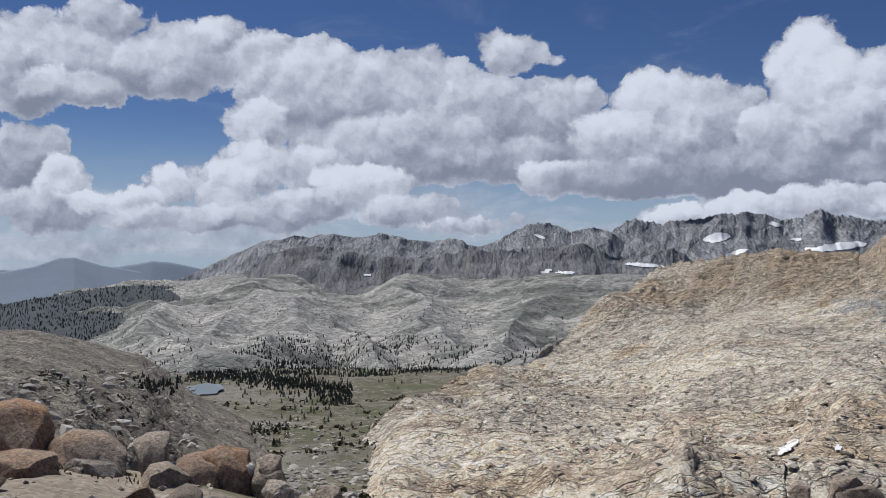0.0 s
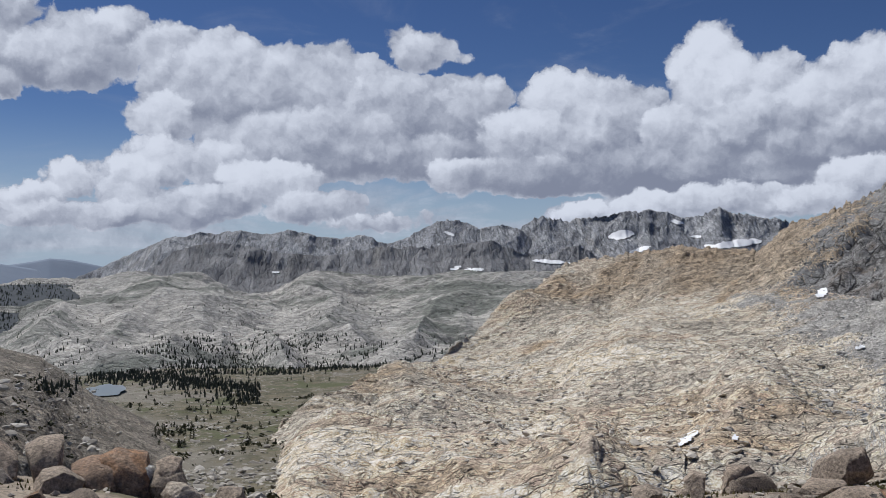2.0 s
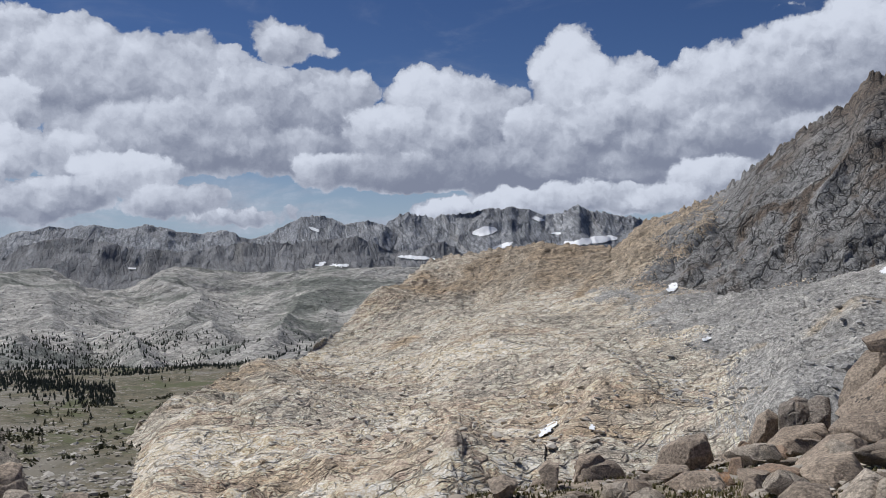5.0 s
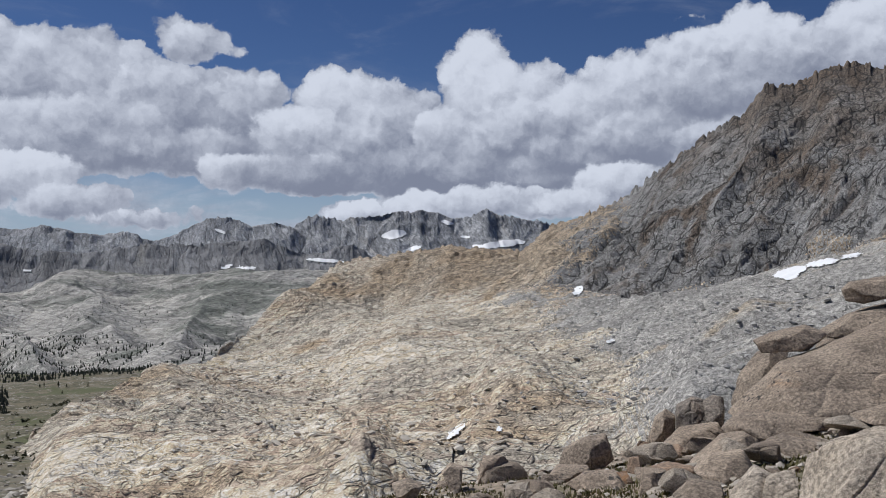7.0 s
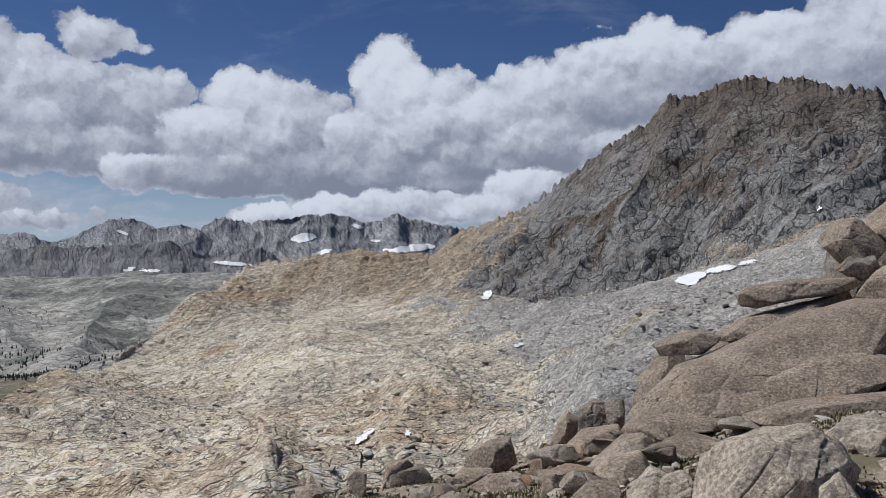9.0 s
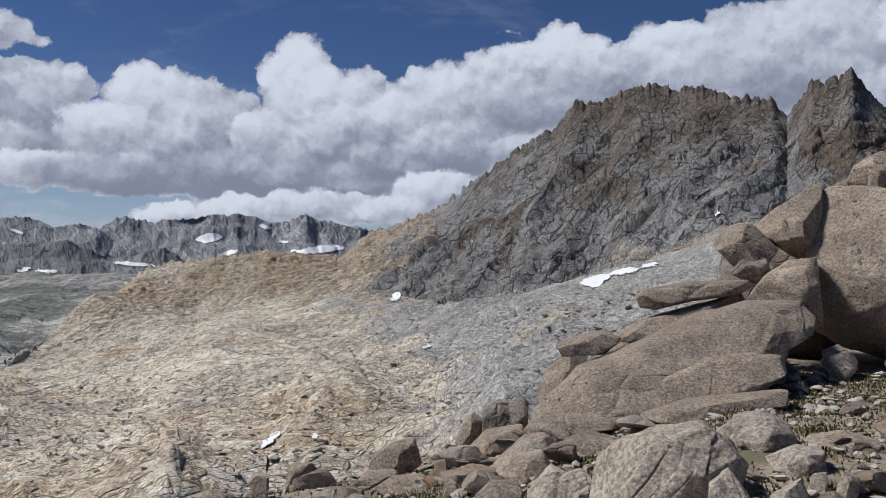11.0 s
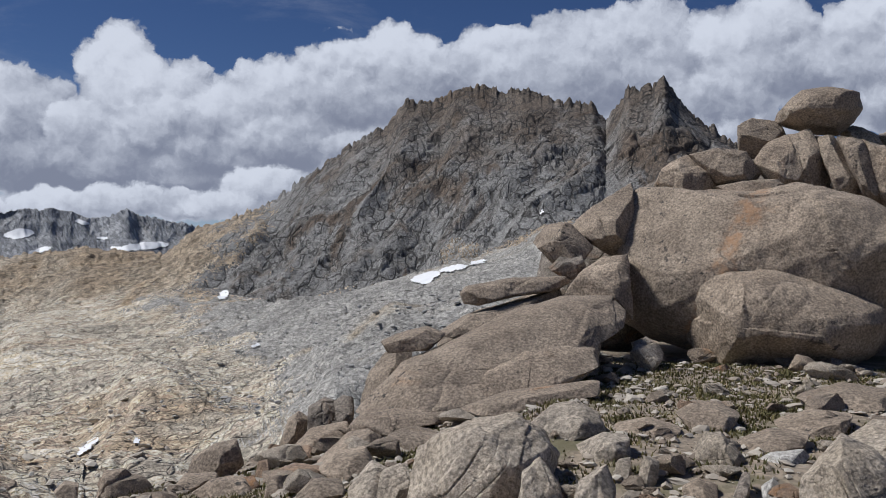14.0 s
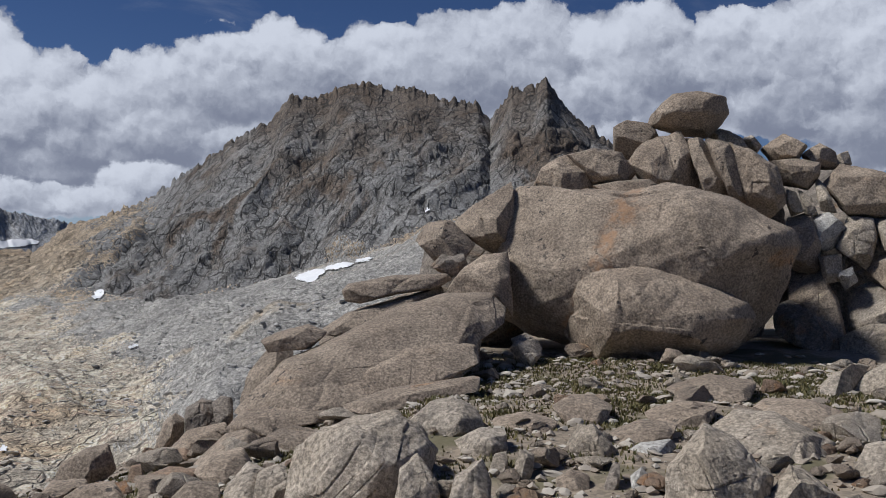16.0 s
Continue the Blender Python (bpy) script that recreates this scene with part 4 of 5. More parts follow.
rock("tan", 19.60, 6.03, 73.4, 2.55, 0.9, 0.35, [(-0.97, 0.69), (-0.64, 1.19), (-0.09, 1.03), (0.32, 0.87), (0.82, 0.54), (0.91, 0.0), (0.12, 0.07), (-0.49, 0.12)])
rock("grey", 18.65, 7.28, 69.1, 2.63, 0.45, 0.3, [(-0.22, 0.56), (0.04, 0.46), (0.21, 0.09), (-0.04, 0.0)])
rock("grey", 18.84, 7.05, 69.9, 2.63, 0.45, 0.3, [(-0.2, 0.52), (0.06, 0.32), (0.19, 0.0), (-0.05, 0.02)])
rock("grey", 18.95, 6.76, 70.9, 2.69, 0.45, 0.3, [(-0.22, 0.75), (-0.01, 0.57), (0.21, 0.0), (-0.08, 0.04)])
rock("white", 18.68, 6.62, 71.0, 1.93, 0.5, 0.3, [(-0.35, 0.66), (0.04, 0.74), (0.34, 0.45), (0.19, 0.08), (-0.09, 0.0), (-0.24, 0.3)])
rock("grey", 18.94, 6.14, 72.6, 1.55, 0.6, 0.3, [(-0.18, 1.08), (0.28, 1.01), (0.34, 0.58), (0.19, 0.0), (-0.17, 0.25), (-0.36, 0.41)])
rock("grey", 19.32, 5.58, 74.4, 1.90, 0.6, 0.3, [(-0.33, 0.67), (0.22, 0.62), (0.31, 0.0), (-0.26, 0.05)])
rock("tan", 18.35, 6.95, 69.7, 1.46, 0.6, 0.3, [(-0.32, 1.11), (0.09, 1.26), (0.3, 0.6), (0.26, 0.0), (-0.19, 0.07)])
rock("tan", 18.07, 6.55, 70.6, 0.35, 0.7, 0.3, [(-0.43, 1.47), (-0.05, 1.28), (0.32, 0.64), (0.54, 0.0), (0.06, 0.02), (-0.5, 0.45), (-0.57, 0.94)])
rock("grey", 18.32, 6.44, 71.2, 1.30, 0.5, 0.3, [(-0.21, 0.48), (0.2, 0.54), (0.21, 0.06), (-0.09, 0.0)])
rock("white", 18.41, 6.16, 72.0, 1.20, 0.4, 0.3, [(-0.2, 0.26), (0.09, 0.4), (0.19, 0.13), (-0.03, 0.0)])
rock("grey", 18.57, 5.64, 73.7, 0.53, 0.6, 0.4, [(-0.55, 0.61), (-0.14, 0.81), (0.2, 0.58), (0.53, 0.13), (-0.09, 0.0), (-0.47, 0.14)])
rock("tan", 19.03, 5.50, 74.5, 1.12, 0.6, 0.3, [(-0.47, 0.4), (-0.23, 0.76), (0.35, 0.69), (0.45, 0.0), (-0.07, 0.04)])
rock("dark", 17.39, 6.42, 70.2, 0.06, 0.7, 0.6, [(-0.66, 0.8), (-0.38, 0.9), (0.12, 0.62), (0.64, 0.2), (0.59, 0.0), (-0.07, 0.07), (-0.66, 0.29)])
rock("grey", 17.59, 5.43, 73.4, -0.06, 0.5, 0.3, [(-0.6, 0.36), (-0.05, 0.64), (0.49, 0.61), (0.58, 0.13), (-0.05, 0.0), (-0.51, 0.07)])
great = rock("great", 15.03, 8.45, 61.0, -0.13, 1.7, 0.12, [(-2.73, 1.92), (-2.58, 2.99), (-2.33, 3.12), (-1.91, 3.15), (-1.13, 3.06), (-0.41, 3.02), (0.29, 3.14), (0.74, 3.12), (1.37, 2.92), (1.95, 2.58), (2.46, 2.39), (2.56, 2.12), (2.36, 1.55), (2.13, 1.0), (1.75, 0.55), (1.28, 0.13), (0.03, 0.0), (-0.96, 0.11), (-1.89, 0.42), (-2.58, 0.72), (-2.77, 1.24)])
rock("belly", 14.08, 7.68, 61.8, -0.01, 1.25, 0.1, [(-1.55, 1.09), (-1.42, 1.46), (-1.05, 1.6), (-0.48, 1.59), (0.16, 1.45), (0.79, 1.25), (1.32, 1.02), (1.46, 0.79), (1.15, 0.35), (0.62, 0.06), (-0.37, 0.0), (-1.2, 0.08), (-1.54, 0.42)], parent=great)
rock("slabbig", 8.57, 8.89, 43.8, -0.42, 0.7, 1.5, [(-1.79, 0.06), (-1.55, 0.28), (-1.16, 0.6), (-0.82, 0.73), (-0.4, 0.9), (0.33, 1.26), (1.2, 1.51), (1.89, 1.52), (2.09, 1.32), (2.02, 1.11), (1.63, 0.9), (1.53, 0.59), (1.16, 0.41), (0.31, 0.26), (-0.36, 0.15), (-1.2, 0.0)])
rock("slab", 9.01, 8.56, 46.4, -0.16, 0.42, 1.2, [(-0.93, 0.11), (-0.64, 0.29), (-0.04, 0.57), (0.58, 0.65), (0.91, 0.6), (0.96, 0.4), (0.56, 0.19), (-0.18, 0.02), (-0.76, 0.0)])
rock("slab", 10.07, 10.21, 44.5, 0.15, 0.3, 1.3, [(-1.1, 0.01), (-0.96, 0.29), (-0.62, 0.45), (-0.1, 0.68), (0.44, 0.88), (1.1, 0.98), (1.19, 0.91), (0.17, 0.59), (-0.27, 0.39), (-0.61, 0.21), (-0.93, 0.0)])
rock("slab", 11.18, 10.94, 45.6, 0.91, 0.35, 0.6, [(-0.91, 0.17), (-0.8, 0.29), (-0.03, 0.43), (0.82, 0.48), (0.92, 0.38), (0.63, 0.22), (-0.12, 0.11), (-0.58, 0.0), (-0.84, 0.03)])
rock("slab", 10.92, 10.92, 44.9, 0.40, 0.5, 0.8, [(-0.98, 0.0), (-0.68, 0.31), (0.06, 0.52), (0.92, 0.78), (1.01, 0.55), (0.07, 0.27), (-0.57, 0.0)])
rock("tan", 8.67, 11.18, 37.4, -0.46, 0.3, 0.8, [(-0.48, 0.0), (-0.21, 0.28), (0.03, 0.6), (0.46, 0.85), (0.49, 0.68), (0.35, 0.31), (0.14, 0.11), (-0.2, 0.01)])
rock("slab", 8.89, 10.75, 39.3, 0.29, 0.5, 0.5, [(-0.48, 0.12), (-0.26, 0.22), (0.19, 0.34), (0.48, 0.24), (0.22, 0.05), (-0.37, 0.0)])
rock("tan", 11.85, 9.77, 50.6, 0.72, 0.6, 0.6, [(-0.56, 0.34), (-0.29, 0.73), (0.08, 0.98), (0.51, 1.06), (0.55, 0.0), (0.23, 0.26)])
rock("tan", 12.46, 11.04, 48.5, 1.58, 0.6, 0.3, [(-0.54, 0.39), (-0.3, 0.69), (0.12, 0.73), (0.53, 0.3), (0.28, 0.0), (-0.14, 0.02)])
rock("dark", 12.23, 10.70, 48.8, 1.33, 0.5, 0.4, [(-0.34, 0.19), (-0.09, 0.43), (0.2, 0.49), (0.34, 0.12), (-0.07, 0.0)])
rock("tan", 13.14, 10.70, 50.9, 1.74, 0.6, 0.3, [(-0.61, 0.52), (-0.08, 0.97), (0.48, 1.33), (0.59, 0.0), (0.14, 0.04), (-0.19, 0.24)])
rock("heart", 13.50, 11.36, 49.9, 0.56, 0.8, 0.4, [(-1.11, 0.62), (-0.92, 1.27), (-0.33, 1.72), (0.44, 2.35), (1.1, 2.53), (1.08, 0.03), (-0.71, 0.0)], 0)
rock("grey", 11.45, 8.48, 53.6, 0.21, 0.35, 0.3, [(-0.25, 0.09), (-0.15, 0.21), (0.15, 0.23), (0.25, 0.09), (-0.02, 0.0)])
rock("grey", 11.73, 8.77, 53.4, 0.35, 0.3, 0.3, [(-0.17, 0.05), (0.04, 0.15), (0.17, 0.07), (-0.04, 0.0)])
rock("slab", 8.18, 7.75, 46.5, -0.13, 0.35, 1.2, [(-0.84, 0.07), (-0.31, 0.16), (0.36, 0.25), (0.85, 0.32), (0.85, 0.19), (0.23, 0.1), (-0.44, 0.0)])
rock("slab", 7.58, 9.14, 39.4, -0.56, 0.4, 1.2, [(-0.82, 0.07), (-0.63, 0.24), (-0.01, 0.28), (0.85, 0.3), (0.56, 0.18), (-0.14, 0.08), (-0.61, 0.0)])
rock("grey", 11.86, 4.11, 71.7, 0.01, 0.5, 0.5, [(-0.36, 0.01), (-0.11, 0.23), (0.22, 0.41), (0.35, 0.38), (0.12, 0.1), (-0.19, 0.0)])
rock("grey", 12.10, 3.67, 74.0, 0.01, 0.6, 0.5, [(-0.47, 0.04), (-0.21, 0.29), (0.02, 0.42), (0.4, 0.47), (0.46, 0.15), (-0.12, 0.0)])
rock("near", 5.01, 5.20, 43.6, -0.22, 0.42, 0.5, [(-0.58, 0.01), (-0.55, 0.38), (-0.36, 0.48), (-0.1, 0.58), (0.1, 0.6), (0.24, 0.64), (0.42, 0.55), (0.6, 0.35), (0.54, 0.25), (0.43, 0.18), (0.36, 0.0)])
rock("near", 4.86, 4.48, 47.2, -0.05, 0.25, 0.4, [(-0.18, 0.0), (-0.15, 0.22), (-0.03, 0.31), (0.1, 0.17), (0.18, 0.0)])
rock("grey", 6.60, 5.81, 48.7, -0.03, 0.4, 0.5, [(-0.34, 0.15), (-0.15, 0.31), (0.06, 0.36), (0.28, 0.26), (0.34, 0.14), (0.22, 0.0), (0.01, 0.04), (-0.2, 0.08)])
rock("near", 6.21, 3.00, 65.3, -0.06, 0.45, 0.6, [(-0.36, 0.0), (-0.34, 0.24), (-0.23, 0.4), (-0.12, 0.52), (0.06, 0.44), (0.24, 0.28), (0.35, 0.23), (0.3, 0.05)])
rock("near", 7.77, 3.28, 68.1, -0.03, 0.5, 1.6, [(-0.58, 0.15), (-0.31, 0.33), (0.01, 0.32), (0.33, 0.21), (0.55, 0.12), (0.32, 0.05), (0.06, 0.01), (-0.2, 0.0)])
rock("near", 6.53, 2.59, 69.7, -0.04, 0.3, 0.6, [(-0.29, 0.0), (-0.07, 0.26), (0.09, 0.2), (0.29, 0.06)])
rock("white", 7.18, 4.04, 61.3, -0.01, 0.2, 0.5, [(-0.22, 0.04), (-0.12, 0.1), (0.15, 0.15), (0.21, 0.09), (0.02, 0.01), (-0.17, 0.0)])
rock("near", 6.81, 4.40, 57.7, -0.00, 0.25, 0.4, [(-0.21, 0.06), (-0.13, 0.24), (0.02, 0.24), (0.21, 0.06), (0.18, 0.0), (-0.03, 0.0)])
rock("grey", 5.00, 4.21, 50.0, -0.03, 0.22, 0.5, [(-0.17, 0.0), (-0.07, 0.17), (0.11, 0.28), (0.17, 0.14), (0.15, 0.01)])
rock("grey", 5.87, 4.64, 51.9, -0.01, 0.14, 0.3, [(-0.09, 0.0), (-0.02, 0.13), (0.08, 0.15), (0.09, 0.0)])
rock("grey", 5.95, 4.45, 53.5, -0.00, 0.14, 0.3, [(-0.1, 0.03), (-0.03, 0.17), (0.09, 0.14), (0.04, 0.0)])
rock("tan", 5.87, 3.95, 56.6, -0.01, 0.18, 0.5, [(-0.13, 0.04), (-0.02, 0.11), (0.12, 0.07), (0.11, 0.01), (-0.06, 0.0)])
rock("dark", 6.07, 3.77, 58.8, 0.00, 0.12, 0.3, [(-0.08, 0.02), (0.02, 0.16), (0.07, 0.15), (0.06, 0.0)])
rock("white", 6.25, 3.63, 60.6, -0.00, 0.12, 0.3, [(-0.07, 0.06), (0.01, 0.12), (0.07, 0.07), (0.06, 0.01), (-0.04, 0.0)])
rock("slab", 8.25, 5.42, 57.1, -0.00, 0.4, 1.3, [(-0.31, 0.11), (-0.15, 0.19), (0.11, 0.2), (0.3, 0.12), (0.17, 0.0), (-0.12, 0.01)])
rock("grey", 7.69, 2.36, 74.4, -0.01, 0.3, 0.5, [(-0.25, 0.08), (-0.16, 0.23), (0.03, 0.29), (0.24, 0.25), (0.24, 0.06), (-0.14, 0.0)])
rock("grey", 6.25, 5.11, 50.9, -0.02, 0.3, 0.8, [(-0.24, 0.08), (-0.0, 0.19), (0.21, 0.18), (0.23, 0.06), (-0.0, 0.0)])
rock("slab", 7.35, 5.48, 53.5, -0.02, 0.35, 1.4, [(-0.31, 0.09), (0.01, 0.15), (0.31, 0.09), (0.22, 0.01), (-0.15, 0.0)])
rock("slab", 7.71, 4.42, 60.8, -0.01, 0.3, 1.4, [(-0.3, 0.05), (-0.05, 0.14), (0.3, 0.14), (0.25, 0.05), (-0.15, 0.0)])
rock("slab", 10.43, 5.07, 64.7, -0.00, 0.5, 1.5, [(-0.52, 0.11), (-0.07, 0.25), (0.51, 0.21), (0.44, 0.07), (-0.19, 0.0)])
rock("slab", 9.37, 3.77, 69.0, -0.02, 0.5, 1.6, [(-0.56, 0.05), (-0.25, 0.22), (0.24, 0.23), (0.54, 0.15), (0.23, 0.04), (-0.29, 0.0)])
rock("slab", 8.82, 4.63, 63.0, -0.01, 0.4, 1.6, [(-0.36, 0.07), (-0.03, 0.17), (0.36, 0.16), (0.3, 0.05), (-0.14, 0.0)])
rock("tan", 5.86, 11.01, 27.3, -1.23, 0.4, 0.3, [(-0.38, 0.0), (-0.25, 0.28), (0.02, 0.41), (0.29, 0.48), (0.39, 0.18), (0.02, 0.07)])
rock("tan", 7.85, 12.35, 31.9, -1.22, 0.3, 0.3, [(-0.24, 0.0), (-0.06, 0.35), (0.1, 0.47), (0.24, 0.38), (0.24, 0.14), (0.03, 0.01)])
rock("dark", 8.24, 11.93, 34.2, -0.99, 0.35, 0.3, [(-0.34, 0.02), (-0.3, 0.33), (-0.09, 0.46), (0.29, 0.36), (0.34, 0.13), (0.03, 0.0)])
rock("dark", 8.32, 11.67, 35.1, -0.64, 0.2, 0.3, [(-0.15, 0.09), (-0.02, 0.19), (0.15, 0.14), (0.13, 0.0), (-0.07, 0.0)])
rock("slab", 7.47, 11.10, 33.5, -1.04, 0.35, 1.4, [(-0.48, 0.0), (-0.1, 0.19), (0.43, 0.28), (0.49, 0.2), (-0.02, 0.02)])
rock("slabred", 6.48, 10.21, 31.8, -0.99, 0.3, 1.0, [(-0.36, 0.02), (-0.15, 0.14), (0.25, 0.19), (0.37, 0.09), (0.05, 0.0)])
rock("slab", 6.60, 9.09, 35.5, -0.71, 0.35, 1.0, [(-0.39, 0.05), (-0.03, 0.22), (0.23, 0.27), (0.39, 0.18), (0.16, 0.06), (-0.03, 0.0)])
rock("slab", 5.68, 7.87, 35.2, -0.58, 0.3, 1.0, [(-0.27, 0.06), (-0.14, 0.17), (0.19, 0.23), (0.27, 0.1), (-0.06, 0.0)])
rock("slabred", 5.55, 8.61, 32.1, -0.76, 0.25, 1.0, [(-0.28, 0.07), (-0.0, 0.15), (0.28, 0.12), (0.22, 0.01), (-0.16, 0.0)])
rock("red", 5.70, 9.51, 30.2, -0.92, 0.14, 0.3, [(-0.12, 0.0), (-0.06, 0.2), (0.04, 0.22), (0.12, 0.0)])
rock("grey", 4.82, 6.21, 37.2, -0.36, 0.3, 0.6, [(-0.26, 0.08), (-0.07, 0.28), (0.17, 0.19), (0.26, 0.0), (-0.23, 0.0)])
rock("near", 4.81, 6.04, 37.9, -0.34, 0.25, 0.5, [(-0.19, 0.01), (-0.09, 0.23), (0.13, 0.32), (0.19, 0.0)])
rock("tan", 4.92, 7.16, 33.7, -0.56, 0.25, 0.6, [(-0.24, 0.04), (-0.1, 0.16), (0.16, 0.16), (0.24, 0.0)])
rock("tan", 4.92, 8.91, 28.0, -0.93, 0.35, 0.8, [(-0.41, 0.05), (-0.16, 0.19), (0.18, 0.21), (0.43, 0.0)])
rock("dark", 7.96, 10.18, 37.7, -0.72, 0.16, 0.4, [(-0.13, 0.0), (-0.06, 0.13), (0.1, 0.13), (0.13, 0.0)])
rock("slab", 6.84, 8.27, 39.2, -0.49, 0.3, 1.3, [(-0.28, 0.08), (-0.1, 0.15), (0.28, 0.12), (0.15, 0.02), (-0.15, 0.0)])
rock("red", -4.08, 9.29, -24.8, -0.23, 0.5, 0.5, [(-0.34, 0.05), (-0.25, 0.36), (-0.0, 0.41), (0.25, 0.33), (0.35, 0.14), (0.25, 0.0)])
rock("tan", -3.44, 9.26, -21.4, -0.46, 0.5, 0.6, [(-0.4, 0.14), (-0.3, 0.28), (-0.08, 0.35), (0.21, 0.32), (0.41, 0.16), (0.39, 0.01), (0.03, 0.0), (-0.27, 0.06)])
rock("red", -3.75, 8.51, -25.0, -0.33, 0.4, 0.6, [(-0.36, 0.02), (-0.19, 0.17), (0.08, 0.19), (0.36, 0.14), (0.38, 0.02), (0.08, 0.0)])
rock("slab", -2.82, 9.38, -17.5, -0.32, 0.25, 0.8, [(-0.17, 0.07), (-0.03, 0.14), (0.17, 0.14), (0.16, 0.03), (-0.06, 0.0)])
rock("tan", -2.58, 8.96, -16.9, -0.53, 0.3, 0.5, [(-0.24, 0.04), (-0.13, 0.17), (0.06, 0.19), (0.24, 0.07), (0.16, 0.0)])
rock("slabred", -2.30, 9.42, -14.4, -0.53, 0.3, 0.8, [(-0.29, 0.1), (-0.1, 0.16), (0.22, 0.13), (0.29, 0.06), (0.09, 0.0), (-0.18, 0.03)])
rock("slabred", -2.09, 9.41, -13.1, -0.42, 0.25, 0.7, [(-0.25, 0.07), (-0.09, 0.12), (0.2, 0.07), (0.26, 0.01), (-0.01, 0.0)])
rock("white", -1.93, 9.35, -12.3, -0.56, 0.16, 0.6, [(-0.14, 0.07), (-0.09, 0.14), (0.11, 0.11), (0.14, 0.05), (-0.02, 0.0)])
rock("tan", -1.67, 9.31, -10.7, -0.61, 0.25, 0.6, [(-0.27, 0.07), (-0.09, 0.18), (0.13, 0.12), (0.28, 0.01), (0.02, 0.0)])
rock("tan", -1.67, 9.29, -10.7, -0.45, 0.2, 0.6, [(-0.13, 0.05), (-0.0, 0.09), (0.13, 0.07), (0.11, 0.0)])
rock("grey", -1.51, 9.00, -10.0, -0.67, 0.2, 0.6, [(-0.18, 0.06), (-0.1, 0.16), (0.05, 0.13), (0.18, 0.04), (0.03, 0.0)])
rock("dark", -3.24, 8.98, -20.8, -0.44, 0.25, 0.4, [(-0.3, 0.06), (-0.16, 0.15), (0.18, 0.1), (0.31, 0.02), (-0.01, 0.0)])
rock("tan", -1.09, 9.10, -7.2, -0.76, 0.2, 0.6, [(-0.25, 0.01), (-0.09, 0.16), (0.12, 0.14), (0.25, 0.0)])
rock("tan", 4.44, 10.65, 23.1, -1.03, 0.3, 0.5, [(-0.21, 0.03), (-0.12, 0.14), (0.11, 0.15), (0.21, 0.07), (-0.02, 0.0)])
rock("tan", 3.71, 10.08, 20.6, -0.91, 0.25, 0.5, [(-0.12, 0.03), (-0.02, 0.11), (0.12, 0.08), (0.07, 0.0)])
rock("tan", 3.07, 9.74, 17.8, -0.96, 0.25, 0.6, [(-0.16, 0.06), (0.01, 0.12), (0.16, 0.07), (0.01, 0.0)])
rock("tan", 5.01, 8.06, 32.8, -0.73, 0.25, 0.5, [(-0.15, 0.0), (-0.1, 0.19), (0.02, 0.2), (0.14, 0.03)])
rock("tan", 5.09, 10.01, 27.5, -1.11, 0.35, 0.8, [(-0.32, 0.03), (-0.11, 0.19), (0.26, 0.19), (0.32, 0.09), (-0.05, 0.0)])

# ---- snow ----
def largest(mask):
    """The largest joined patch of a mask."""
    left, best = set(zip(*np.where(mask))), []
    while left:
        todo = [left.pop()]
        piece = list(todo)
        while todo:
            i, j = todo.pop()
            for k in ((i + 1, j), (i - 1, j), (i, j + 1), (i, j - 1)):
                if k in left:
                    left.discard(k)
                    todo.append(k)
                    piece.append(k)
        if len(piece) > len(best):
            best = piece
    out = np.zeros_like(mask)
    for i, j in best:
        out[i, j] = True
    return out


def snow_on(name, bearing_, rise, wide, tall_, turn=0):
    """A snow patch that lies on the named landform round a bearing and angle of height, in degrees."""
    for (b, P, head) in reversed(SURFACES[name]):
        cut = np.abs(b - bearing_) < wide * 2.2 + tall_
        if cut.sum() < 4:
            continue
        P = P[:, cut]
        el = np.degrees(np.arctan2(P[..., 2] - EYE, np.hypot(P[..., 0], P[..., 1])))
        az = np.degrees(np.arctan2(P[..., 0], P[..., 1]))
        u, v = az - bearing_, el - rise
        c, s = math.cos(radians(turn)), math.sin(radians(turn))
        u, v = u * c + v * s, -u * s + v * c
        shape = (u / wide) ** 2 + (v / tall_) ** 2
        wob = 0.7 * fractal(np.stack([az * 1.6 / tall_ * 0.25, el * 1.2 / tall_ * 0.5, 0 * az + bearing_], -1).reshape(-1, 3), 3, 0.6, 5).reshape(az.shape)
        keep = shape + wob < 0.95
        keep[:head] = False
        if keep.sum() < 6:
            continue
        soft = P.copy()
        for _ in range(2):
            soft[1:-1, 1:-1] = (soft[:-2, 1:-1] + soft[2:, 1:-1] + soft[1:-1, :-2] + soft[1:-1, 2:]) / 4
        dist = np.hypot(P[..., 0], P[..., 1])
        N = grid_normals(soft)
        N *= np.where(N[..., 2:] < 0, -1, 1)
        up = soft + N * (0.6 + dist * 0.0006)[..., None]
        cells_ = keep[:-1, :-1] & keep[1:, :-1] & keep[:-1, 1:] & keep[1:, 1:]
        f = grid_faces(*az.shape)[largest(cells_).ravel()]
        if len(f) < 2:
            continue
        used = np.unique(f)
        index = np.zeros(az.size, int)
        index[used] = np.arange(len(used))
        ob = mesh_object("snow_patch", up.reshape(-1, 3)[used], index[f], snow)
        tagged(ob, "old white snow patch lying on grey rock", "snow", "snow patches")
        return ob


snow_on("granite_mountain", 20.41, -11.09, 0.79, 0.25, 35)
snow_on("granite_mountain", 22.41, -10.78, 0.43, 0.14, 20)
snow_on("granite_mountain", 23.13, -10.88, 0.25, 0.18, 0)
snow_on("granite_mountain", 27.93, -2.33, 0.46, 0.25, 35)
snow_on("granite_mountain", 29.90, -5.36, 0.36, 0.14, 10)
snow_on("granite_mountain", 40.28, -1.11, 1.15, 0.36, 18)
